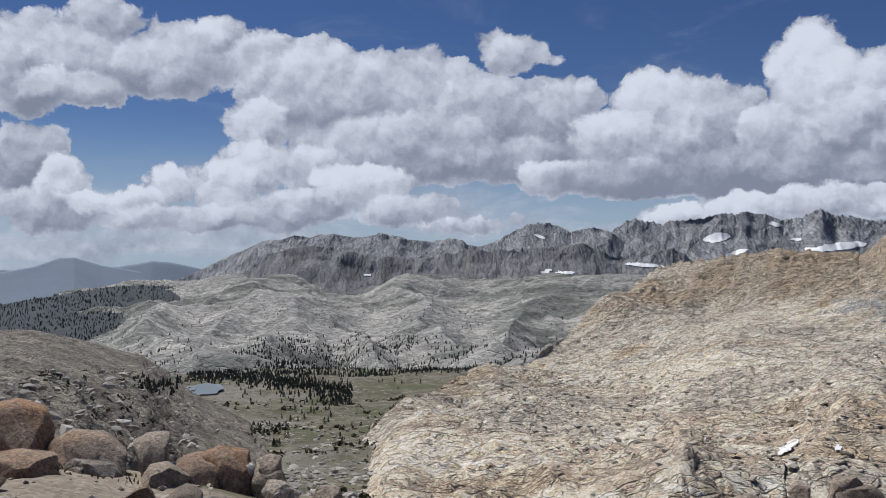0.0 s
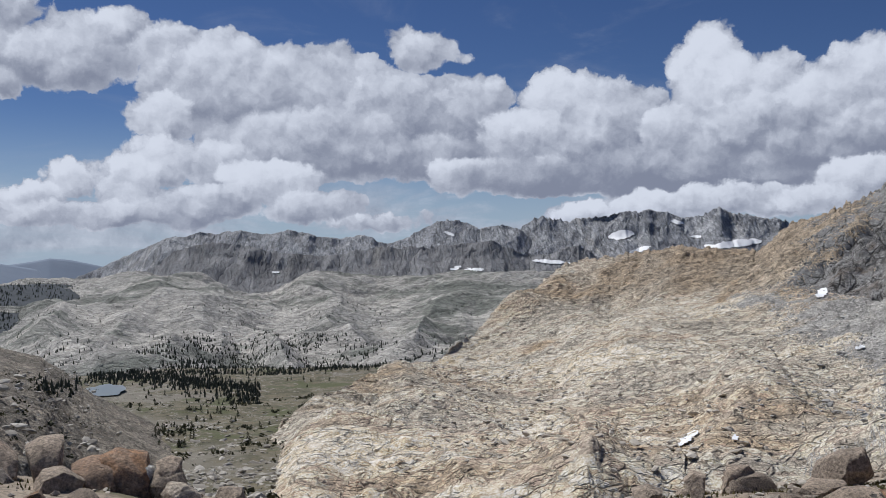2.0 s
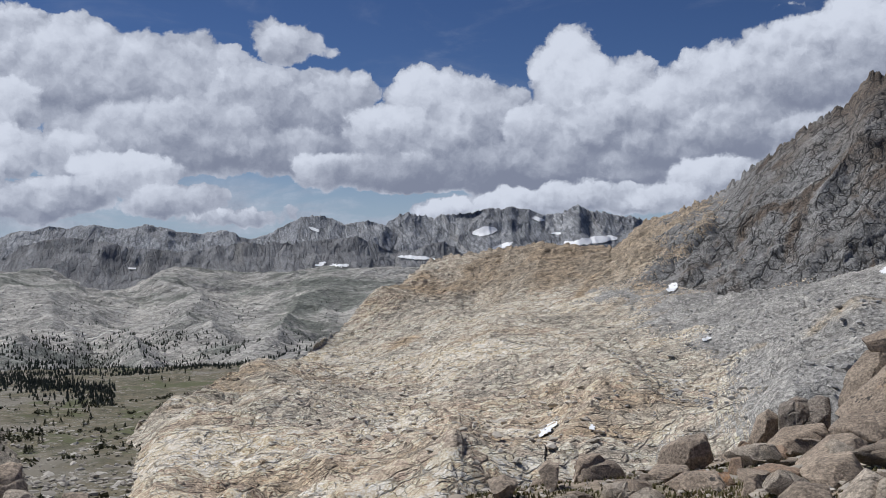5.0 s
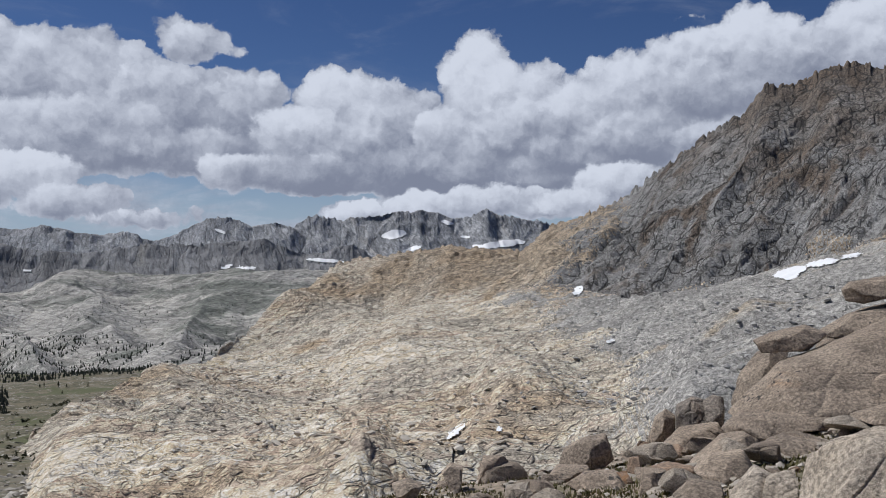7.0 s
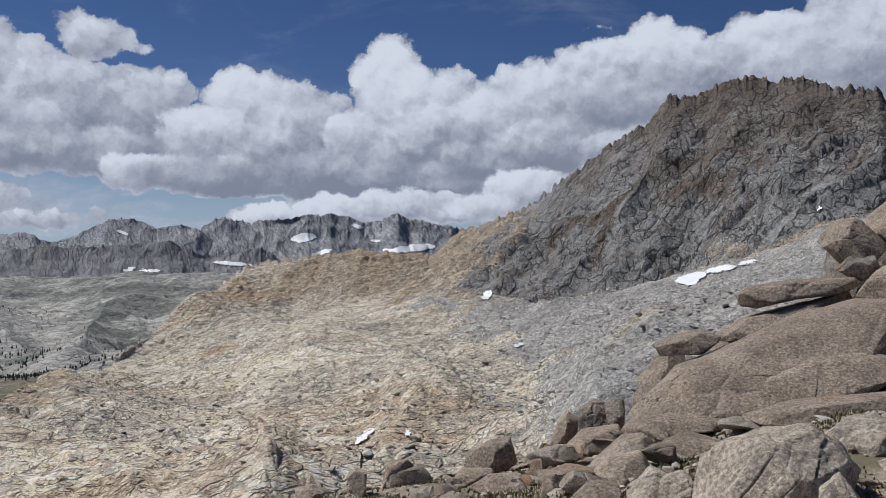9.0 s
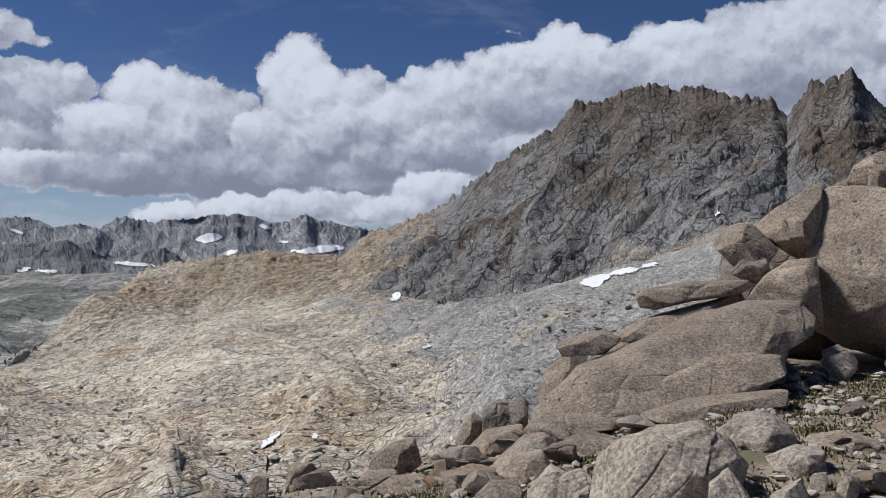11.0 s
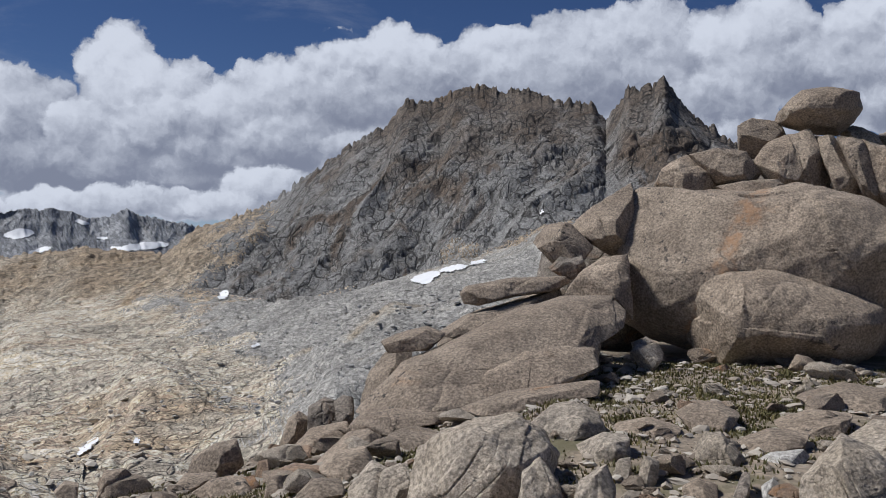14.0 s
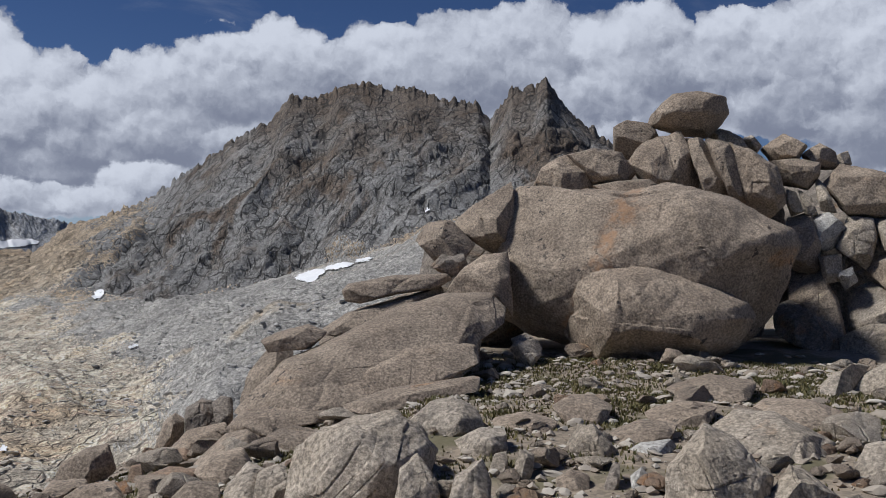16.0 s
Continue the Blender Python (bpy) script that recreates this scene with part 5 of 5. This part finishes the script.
snow_on("granite_mountain", 41.95, -0.51, 0.89, 0.21, 10)
snow_on("granite_mountain", 43.52, -0.08, 0.64, 0.14, 12)
snow_on("granite_mountain", 47.37, 3.08, 0.21, 0.18, 30)
snow_on("mountain_range", 15.13, 0.79, 1.14, 0.32, 15)
snow_on("mountain_range", 16.53, 1.12, 0.89, 0.29, 10)
snow_on("mountain_range", 17.55, 0.18, 0.93, 0.18, 20)
snow_on("mountain_range", 23.11, 0.56, 1.71, 0.25, 6)
snow_on("mountain_range", 12.31, -0.51, 1.21, 0.14, -4)
snow_on("mountain_range", 19.83, 1.89, 0.43, 0.14, -15)
snow_on("mountain_range", 11.64, 0.52, 0.50, 0.18, -20)
snow_on("mountain_range", 18.50, 0.01, 0.50, 0.14, 0)
snow_on("mountain_range", 17.23, -0.16, 0.50, 0.11, 10)
snow_on("mountain_range", 21.00, 0.99, 0.36, 0.11, 0)
snow_on("mountain_range", 7.54, -1.00, 0.79, 0.14, -3)
snow_on("mountain_range", 6.33, -0.93, 0.50, 0.14, 15)
snow_on("mountain_range", 7.02, -1.91, 0.29, 0.11, 0)
snow_on("mountain_range", -4.69, -1.15, 0.36, 0.11, 0)
snow_on("mountain_range", 5.98, 1.23, 0.36, 0.11, -20)

# ---- loose stones ----
def stone_mesh(seed, cuts, level):
    bm = bmesh.new()
    bmesh.ops.create_icosphere(bm, subdivisions=level, radius=1.0)
    rng = random.Random(seed)
    planes = [(Vector((rng.gauss(0, 1), rng.gauss(0, 1), rng.gauss(0, 1))).normalized(), rng.uniform(0.36, 0.72)) for _ in range(cuts)]
    grow = Vector((rng.uniform(0.8, 1.3), rng.uniform(0.6, 1.0), rng.uniform(0.26, 0.52)))
    for v in bm.verts:
        for n, reach in planes:
            over = v.co.dot(n) - reach
            if over > 0:
                v.co -= n * over * 0.96
        v.co += v.co.normalized() * 0.09 * noise.fractal(v.co * 3.0 + Vector((seed, 0, 0)), 1.0, 2.0, 3)
        v.co = Vector((v.co.x * grow.x, v.co.y * grow.y, v.co.z * grow.z))
    me = bpy.data.meshes.new("stone")
    bm.to_mesh(me)
    bm.free()
    me.polygons.foreach_set("use_smooth", [True] * len(me.polygons))
    me.set_sharp_from_angle(angle=radians(34))
    return me


rng = random.Random(12)
STONES = []
for k in range(12):
    me = stone_mesh(k, 11, 3)
    me.materials.append((boulder_tan, boulder_grey, boulder_tan, boulder_red, boulder_grey, boulder_tan)[k % 6])
    STONES.append(me)
TALK = {0: "loose tan granite stone on the gravel", 1: "loose pale grey granite stone on gravel", 2: "loose tan granite stone on the gravel", 3: "rust-coloured granite stone lying on gravel", 4: "loose pale grey granite stone on gravel", 5: "loose tan granite stone on the gravel"}


def scatter(count, b0, b1, r0, r1, s0, s1, power=2.2):
    for _ in range(count):
        b = rng.uniform(b0, b1)
        r = math.sqrt(rng.uniform(r0 * r0, r1 * r1))
        size = s0 + (s1 - s0) * rng.random() ** power
        k = rng.randrange(12)
        ob = new("stone", STONES[k])
        p = polar(b, r, 0.0)
        ob.matrix_world = pose(p[0], p[1], float(ground_at(b, r)[0]) + size * 0.22, rng.uniform(-14, 14), rng.uniform(-14, 14), rng.uniform(0, 360)) @ Matrix.Diagonal((size, size, size, 1))
        tagged(ob, TALK[k % 6], "stone", "loose stones")


scatter(95, 36, 74, 5.2, 9.0, 0.06, 0.24, 1.6)
scatter(85, 44, 76, 9.0, 16.0, 0.10, 0.36, 1.6)
scatter(60, 18, 44, 7.0, 14.0, 0.10, 0.45, 1.6)
scatter(45, -30, 0, 6.0, 10.0, 0.06, 0.3, 1.6)
scatter(10, 0, 20, 7.0, 10.0, 0.06, 0.25)


def joined(name, verts, faces, mat, label, category):
    ob = mesh_object(name, np.concatenate(verts), [tuple(int(i) for i in f) for f in np.concatenate(faces)], mat, smooth=False)
    return tagged(ob, label, category, kind="stuff")


def pebbles():
    r_ = np.random.RandomState(4)
    base = np.array([(1, 0, 0), (-1, 0, 0), (0, 1, 0), (0, -1, 0), (0, 0, 1), (0, 0, -1), (.6, .6, .55), (-.6, -.6, .5)], float)
    tri = np.array([(0, 6, 4), (6, 2, 4), (2, 1, 4), (1, 7, 4), (7, 3, 4), (3, 0, 4), (6, 0, 5), (2, 6, 5), (1, 2, 5), (7, 1, 5), (3, 7, 5), (0, 3, 5)])
    n = 5200
    b = np.where(r_.rand(n) < 0.7, r_.uniform(28, 76, n), r_.uniform(-32, 28, n))
    r = np.sqrt(r_.uniform(16, 15.0 ** 2, n))
    size = 0.012 + 0.05 * r_.rand(n) ** 3
    z = ground_at(b, r)
    c = polar(b, r, z + size * 0.25)
    V, F = [], []
    for i in range(n):
        t = r_.uniform(0, 6.28)
        m = np.array([(math.cos(t), -math.sin(t), 0), (math.sin(t), math.cos(t), 0), (0, 0, 0.7)])
        V.append(c[i] + (base * r_.uniform(0.7, 1.3, base.shape) * size[i]) @ m.T)
        F.append(tri + i * 8)
    return joined("pebbles", V, F, pebble_mat, "grey and tan pebbles strewn on sandy gravel", "pebbles")


def stone_field(name, count, b0, b1, r0, r1, s0, s1, seed, label, mat, surface=None):
    """Boulders strewn over the basin floor or a slope, as one field."""
    r_ = np.random.RandomState(seed)
    shapes = []
    for k in range(6):
        me = stone_mesh(80 + k, 8, 1)
        shapes.append((np.array([p.co[:] for p in me.vertices]), np.array([p.vertices[:] for p in me.polygons])))
        bpy.data.meshes.remove(me)
    if surface:
        spots_ = [q_[:3] for q_ in on_surface(surface, count, b0, b1, r0, r1, 1, 2, seed, -9)]
    else:
        b, r = r_.uniform(b0, b1, count), r_.uniform(r0, r1, count)
        spots_ = polar(b, r, ground_at(b, r))
    V, F, k = [], [], 0
    for i, at in enumerate(spots_):
        v, f = shapes[i % 6]
        m = np.array(Euler((r_.uniform(-0.3, 0.3), r_.uniform(-0.3, 0.3), r_.uniform(0, 6.28))).to_matrix())
        V.append(np.array(at) + (v * (s0 + (s1 - s0) * r_.rand() ** 3)) @ m.T)
        F.append(f + k)
        k += len(v)
    return joined(name, V, F, mat, label, "rubble")


def rubble_field():
    """The many smaller flat stones, each a chipped block of its own."""
    r_ = np.random.RandomState(14)
    shapes = []
    for k in range(10):
        me = stone_mesh(50 + k, 9, 2)
        v = np.array([p.co[:] for p in me.vertices])
        f = np.array([p.vertices[:] for p in me.polygons])
        shapes.append((v, f))
        bpy.data.meshes.remove(me)
    n = 1500
    b = np.concatenate([r_.uniform(34, 77, 1000), r_.uniform(14, 44, 300), r_.uniform(-31, 14, 200)])
    r = np.concatenate([np.sqrt(r_.uniform(36, 17 ** 2, 1000)), r_.uniform(6.5, 14, 300), r_.uniform(6.0, 10, 200)])
    size = (0.03 + 0.09 * r_.rand(n) ** 2) * (0.5 + r / 14)
    keep = fractal(polar(b, r, 0 * b) * 0.7, 3, 0.6, 15) > -0.28
    z = ground_at(b, r)
    V, F, k = [], [], 0
    for i in np.where(keep)[0]:
        v, f = shapes[i % 10]
        t, lean = r_.uniform(0, 6.28), r_.uniform(-0.2, 0.2)
        m = np.array(Euler((lean, r_.uniform(-0.2, 0.2), t)).to_matrix())
        V.append(polar(b[i], r[i], z[i] + size[i] * 0.15) + (v * size[i] * (1, 1, 0.8)) @ m.T)
        F.append(f + k)
        k += len(v)
    return joined("rubble", V, F, rubble_mat, "flat broken granite rubble covering sandy ground", "rubble")


def island_mat(name, a, b):
    m, g = material(name)
    pick = g.node("ShaderNodeNewGeometry").outputs["Random Per Island"]
    fine = g.noise(g.node("ShaderNodeNewGeometry").outputs["Position"], 60.0, 3.0)
    color = g.mix(0.4, g.mix(pick, a, b), g.mix(fine, (0.25, 0.25, 0.25), (0.75, 0.75, 0.75)), "OVERLAY")
    finish(g, color, 0.9)
    return m


pebble_mat = island_mat("pebble", (0.25, 0.20, 0.155), (0.50, 0.46, 0.40))
pebbles()
rubble_mat = island_mat("rubble", (0.31, 0.26, 0.205), (0.52, 0.48, 0.42))
rubble_field()


def tufts(name, spots, label, mat, tall_):
    r_ = np.random.RandomState(len(spots))
    V, F, k = [], [], 0
    for b, r, spread, blades in spots:
        for _ in range(blades):
            p = polar(b, r, 0.0)[:2] + r_.normal(size=2) * spread * (1.4, 0.8)
            rr, bb = math.hypot(*p), math.degrees(math.atan2(p[0], p[1]))
            root = np.array([p[0], p[1], 0.0])
            V.append((root, bb, rr, r_.uniform(0.5, 1.0) * tall_, r_.uniform(0, 6.28), r_.uniform(0.2, 0.9)))
    z = ground_at([v[1] for v in V], [v[2] for v in V])
    verts = []
    for (root, _, _, h, t, lean), zz in zip(V, z):
        side = np.array([math.cos(t), math.sin(t), 0]) * 0.012
        tip = np.array([math.sin(t), -math.cos(t), 0]) * h * lean
        o = root + (0, 0, zz - 0.01)
        verts.append(np.array([o - side, o + side, o + side * 0.6 + tip * 0.45 + (0, 0, h * 0.6), o - side * 0.6 + tip * 0.45 + (0, 0, h * 0.6), o + tip + (0, 0, h)]))
        F.append(np.array([(k, k + 1, k + 2), (k, k + 2, k + 3), (k + 3, k + 2, k + 4)]))
        k += 5
    return joined(name, verts, F, mat, label, "grass")


grass_mat = island_mat("mountain_grass", (0.07, 0.075, 0.026), (0.20, 0.165, 0.07))
g_rng = random.Random(5)
spots = [(g_rng.uniform(47, 76), g_rng.uniform(9.5, 15.5), g_rng.uniform(0.12, 0.38), 210) for _ in range(150)]
spots += [(g_rng.uniform(6, 46), g_rng.uniform(7.8, 13), g_rng.uniform(0.12, 0.38), 110) for _ in range(130)]
spots += [(g_rng.uniform(-30, -2), g_rng.uniform(6.0, 10.0), g_rng.uniform(0.1, 0.25), 60) for _ in range(14)]
spots += [(g_rng.uniform(44, 76), g_rng.uniform(6.0, 9.5), g_rng.uniform(0.05, 0.16), 60) for _ in range(40)]
tufts("grass", spots, "dry yellow-green alpine grass tufts between stones", grass_mat, 0.06)


# ---- trees ----
def conifer(seed):
    """Trunk and crown of one ragged pine, about 1 m high, to be scaled."""
    r_ = np.random.RandomState(seed)
    a = np.linspace(0, 2 * math.pi, 7)[:-1]
    trunk = np.concatenate([np.stack([w_ * np.cos(a), w_ * np.sin(a), 0 * a + h], -1) for w_, h in ((0.035, -0.05), (0.022, 0.45), (0.004, 0.98))])
    V, F = [], []
    for k in range(110):
        h = 0.1 + 0.9 * r_.rand() ** 0.9
        reach = (0.22 * (1.02 - h) ** 0.75 + 0.015) * r_.uniform(0.5, 1.25)
        t = r_.uniform(0, 6.28)
        c = np.array([reach * math.cos(t), reach * math.sin(t), h - reach * 0.25])
        s = 0.035 + 0.05 * r_.rand() * (1.1 - h)
        V.append(c + r_.normal(size=(4, 3)) * s * (1, 1, 0.8))
        F.append(np.array([(0, 1, 2), (0, 2, 3), (0, 3, 1), (1, 3, 2)]) + 4 * k)
    return (trunk, grid_faces(3, 6, True)), (np.concatenate(V), np.concatenate(F))


PINES = []
for k in range(4):
    (tv, tf), (cv, cf) = conifer(k + 3)
    tree = new("pine_tree")
    part("trunk", tv, tf, bark, tree)
    part("crown", cv, cf, needles, tree)
    tagged(tree, "small dark green pine standing in the meadow", "tree", "basin pines")
    PINES.append(tree)
t_rng = random.Random(21)
PLACES = []
for b0, b1, r0, r1, n in ((-13.5, -9.5, 330, 430, 34), (-10, -6.5, 430, 600, 36), (-6.4, -4.5, 330, 420, 6), (-17, -10, 250, 330, 10), (-12.8, -11, 560, 620, 4), (-9, 1, 600, 680, 14)):
    PLACES += [(t_rng.uniform(b0, b1), t_rng.uniform(r0, r1)) for _ in range(n)]
for i, (b, r) in enumerate(PLACES):
    p = polar(b, r, float(ground_at(b, r)[0]))
    h = t_rng.uniform(2.2, 4.4)
    at = pose(*p, 0, 0, t_rng.uniform(0, 360))
    if i < 4:
        PINES[i].matrix_world = at
        PINES[i].scale = (h, h, h)
    else:
        copy_thing(PINES[i % 4], at)


def woods(name, spots_, label):
    """Many small pines in one: three ragged cones each."""
    r_ = np.random.RandomState(8)
    V, F, k = [], [], 0
    for x, y, z, h in spots_:
        for lo, hi, wide in ((0.04, 0.5, 0.27), (0.28, 0.78, 0.2), (0.55, 1.05, 0.12)):
            a = np.linspace(0, 2 * math.pi, 7)[:-1] + r_.uniform(0, 1)
            rad = wide * h * r_.uniform(0.6, 1.3, 6)
            V.append(np.concatenate([np.stack([x + rad * np.cos(a), y + rad * np.sin(a), z + h * (lo + r_.uniform(-0.05, 0.05, 6))], -1), [(x, y, z + hi * h)]]))
            F.append(np.array([(j, (j + 1) % 6, 6) for j in range(6)]) + k)
            k += 7
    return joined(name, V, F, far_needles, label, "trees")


f_rng = np.random.RandomState(3)
stand = []
b = np.concatenate([f_rng.uniform(-11, 2.4, 900), f_rng.uniform(-15.5, -5.6, 1400), f_rng.uniform(-18, -13.5, 60)])
r = np.concatenate([f_rng.uniform(690, 790, 900), np.zeros(1400), f_rng.uniform(640, 720, 60)])
r[900:2300] = np.interp(b[900:2300], [-16, -6], [770, 570]) + 32 * f_rng.normal(size=1400)
z = ground_at(b, r)
stand = [(*polar(b[i], r[i], z[i]), f_rng.uniform(1.7, 3.5)) for i in range(len(b))]
woods("pine_wood", stand, "dark belt of pines along the basin rim")


def on_surface(name, count, b0, b1, e0, e1, h0, h1, seed, bare=0.02):
    r_ = np.random.RandomState(seed)
    (bb, P, head) = SURFACES[name][0]
    Q = P[head:].reshape(-1, 3)
    el = np.degrees(np.arctan2(Q[:, 2] - EYE, np.hypot(Q[:, 0], Q[:, 1])))
    az = np.degrees(np.arctan2(Q[:, 0], Q[:, 1]))
    clump = fractal(Q / 130.0, 3, 0.6, seed)
    pick = np.where((az > b0) & (az < b1) & (el > e0) & (el < e1) & (clump > bare))[0]
    if len(pick) == 0:
        return []
    pick = r_.choice(pick, count)
    return [(*(Q[i] + r_.normal(size=3) * (4, 4, 0)), r_.uniform(h0, h1)) for i in pick]


far = on_surface("granite_plateau", 1500, -12, -1.5, -7.3, -4.9, 3.5, 6.5, 1, 0.06) + on_surface("granite_plateau", 700, -22, 6, -7.5, -5.5, 4, 7, 2) + on_surface("granite_plateau", 500, -20, 8, -5.8, -3.0, 4, 7, 4)
woods("pine_wood", far, "dark pines scattered over far granite benches")
slope = on_surface("forest_slope", 4200, -34, -13.5, -6.0, -1.6, 5, 9, 7, -0.25)
woods("pine_wood", slope, "dense dark conifers on a far canyon slope")
hill = on_surface("left_hill", 70, -18, -14.5, -8.0, -6.6, 1.5, 3.2, 6)
woods("pine_wood", hill, "low dark pines on the hill's flank")

basin_stone = island_mat("basin_stone", (0.24, 0.22, 0.19), (0.52, 0.49, 0.44))
stone_field("rubble", 900, -15, -1, 225, 470, 0.35, 2.6, 31, "pale granite boulders strewn over the meadow", basin_stone)
stone_field("rubble", 700, -11, -1.5, 205, 300, 0.4, 2.8, 32, "grey granite rubble on a rocky basin knoll", basin_stone)
stone_field("rubble", 900, -33, -15.5, -12, -6.5, 0.3, 1.7, 33, "pale stones strewn over the brown hill", basin_stone, "left_hill")
stone_field("rubble", 1800, 24, 48, -10, -1.5, 0.4, 2.2, 34, "broken grey blocks lying on the talus", island_mat("talus_block", (0.25, 0.245, 0.235), (0.46, 0.45, 0.43)), "granite_mountain")
stone_field("rubble", 1500, 4, 24, -13.5, -7, 0.4, 2.4, 35, "cream granite blocks lying on ridge slabs", island_mat("ridge_block", (0.34, 0.30, 0.25), (0.62, 0.575, 0.50)), "granite_mountain")


def shrubs(name, spots_, label):
    """Low dark bushes, each a heap of small leaf clumps."""
    r_ = np.random.RandomState(18)
    V, F, k = [], [], 0
    for x, y, z, s in spots_:
        for _ in range(9):
            c_ = np.array([x, y, z + s * 0.35]) + r_.normal(size=3) * s * (0.45, 0.45, 0.2)
            V.append(c_ + r_.normal(size=(4, 3)) * s * 0.28)
            F.append(np.array([(0, 1, 2), (0, 2, 3), (0, 3, 1), (1, 3, 2)]) + k)
            k += 4
    return joined(name, V, F, shrub_mat, label, "bushes")


shrub_mat = island_mat("shrub", (0.03, 0.036, 0.018), (0.085, 0.085, 0.04))
sb, sr = f_rng.uniform(-15, -1, 520), f_rng.uniform(215, 560, 520)
sz = ground_at(sb, sr)
thick = fractal(polar(sb, sr, sz) / 40.0, 3, 0.6, 44) > -0.05
shrubs("shrub", [(*polar(sb[i], sr[i], sz[i]), f_rng.uniform(0.6, 2.0)) for i in np.where(thick)[0]], "low dark shrubs scattered over the basin")
shrubs("shrub", on_surface("left_hill", 130, -33, -15, -12, -6.6, 0.4, 1.1, 45, 0.1), "low dark shrubs between hillside stones")
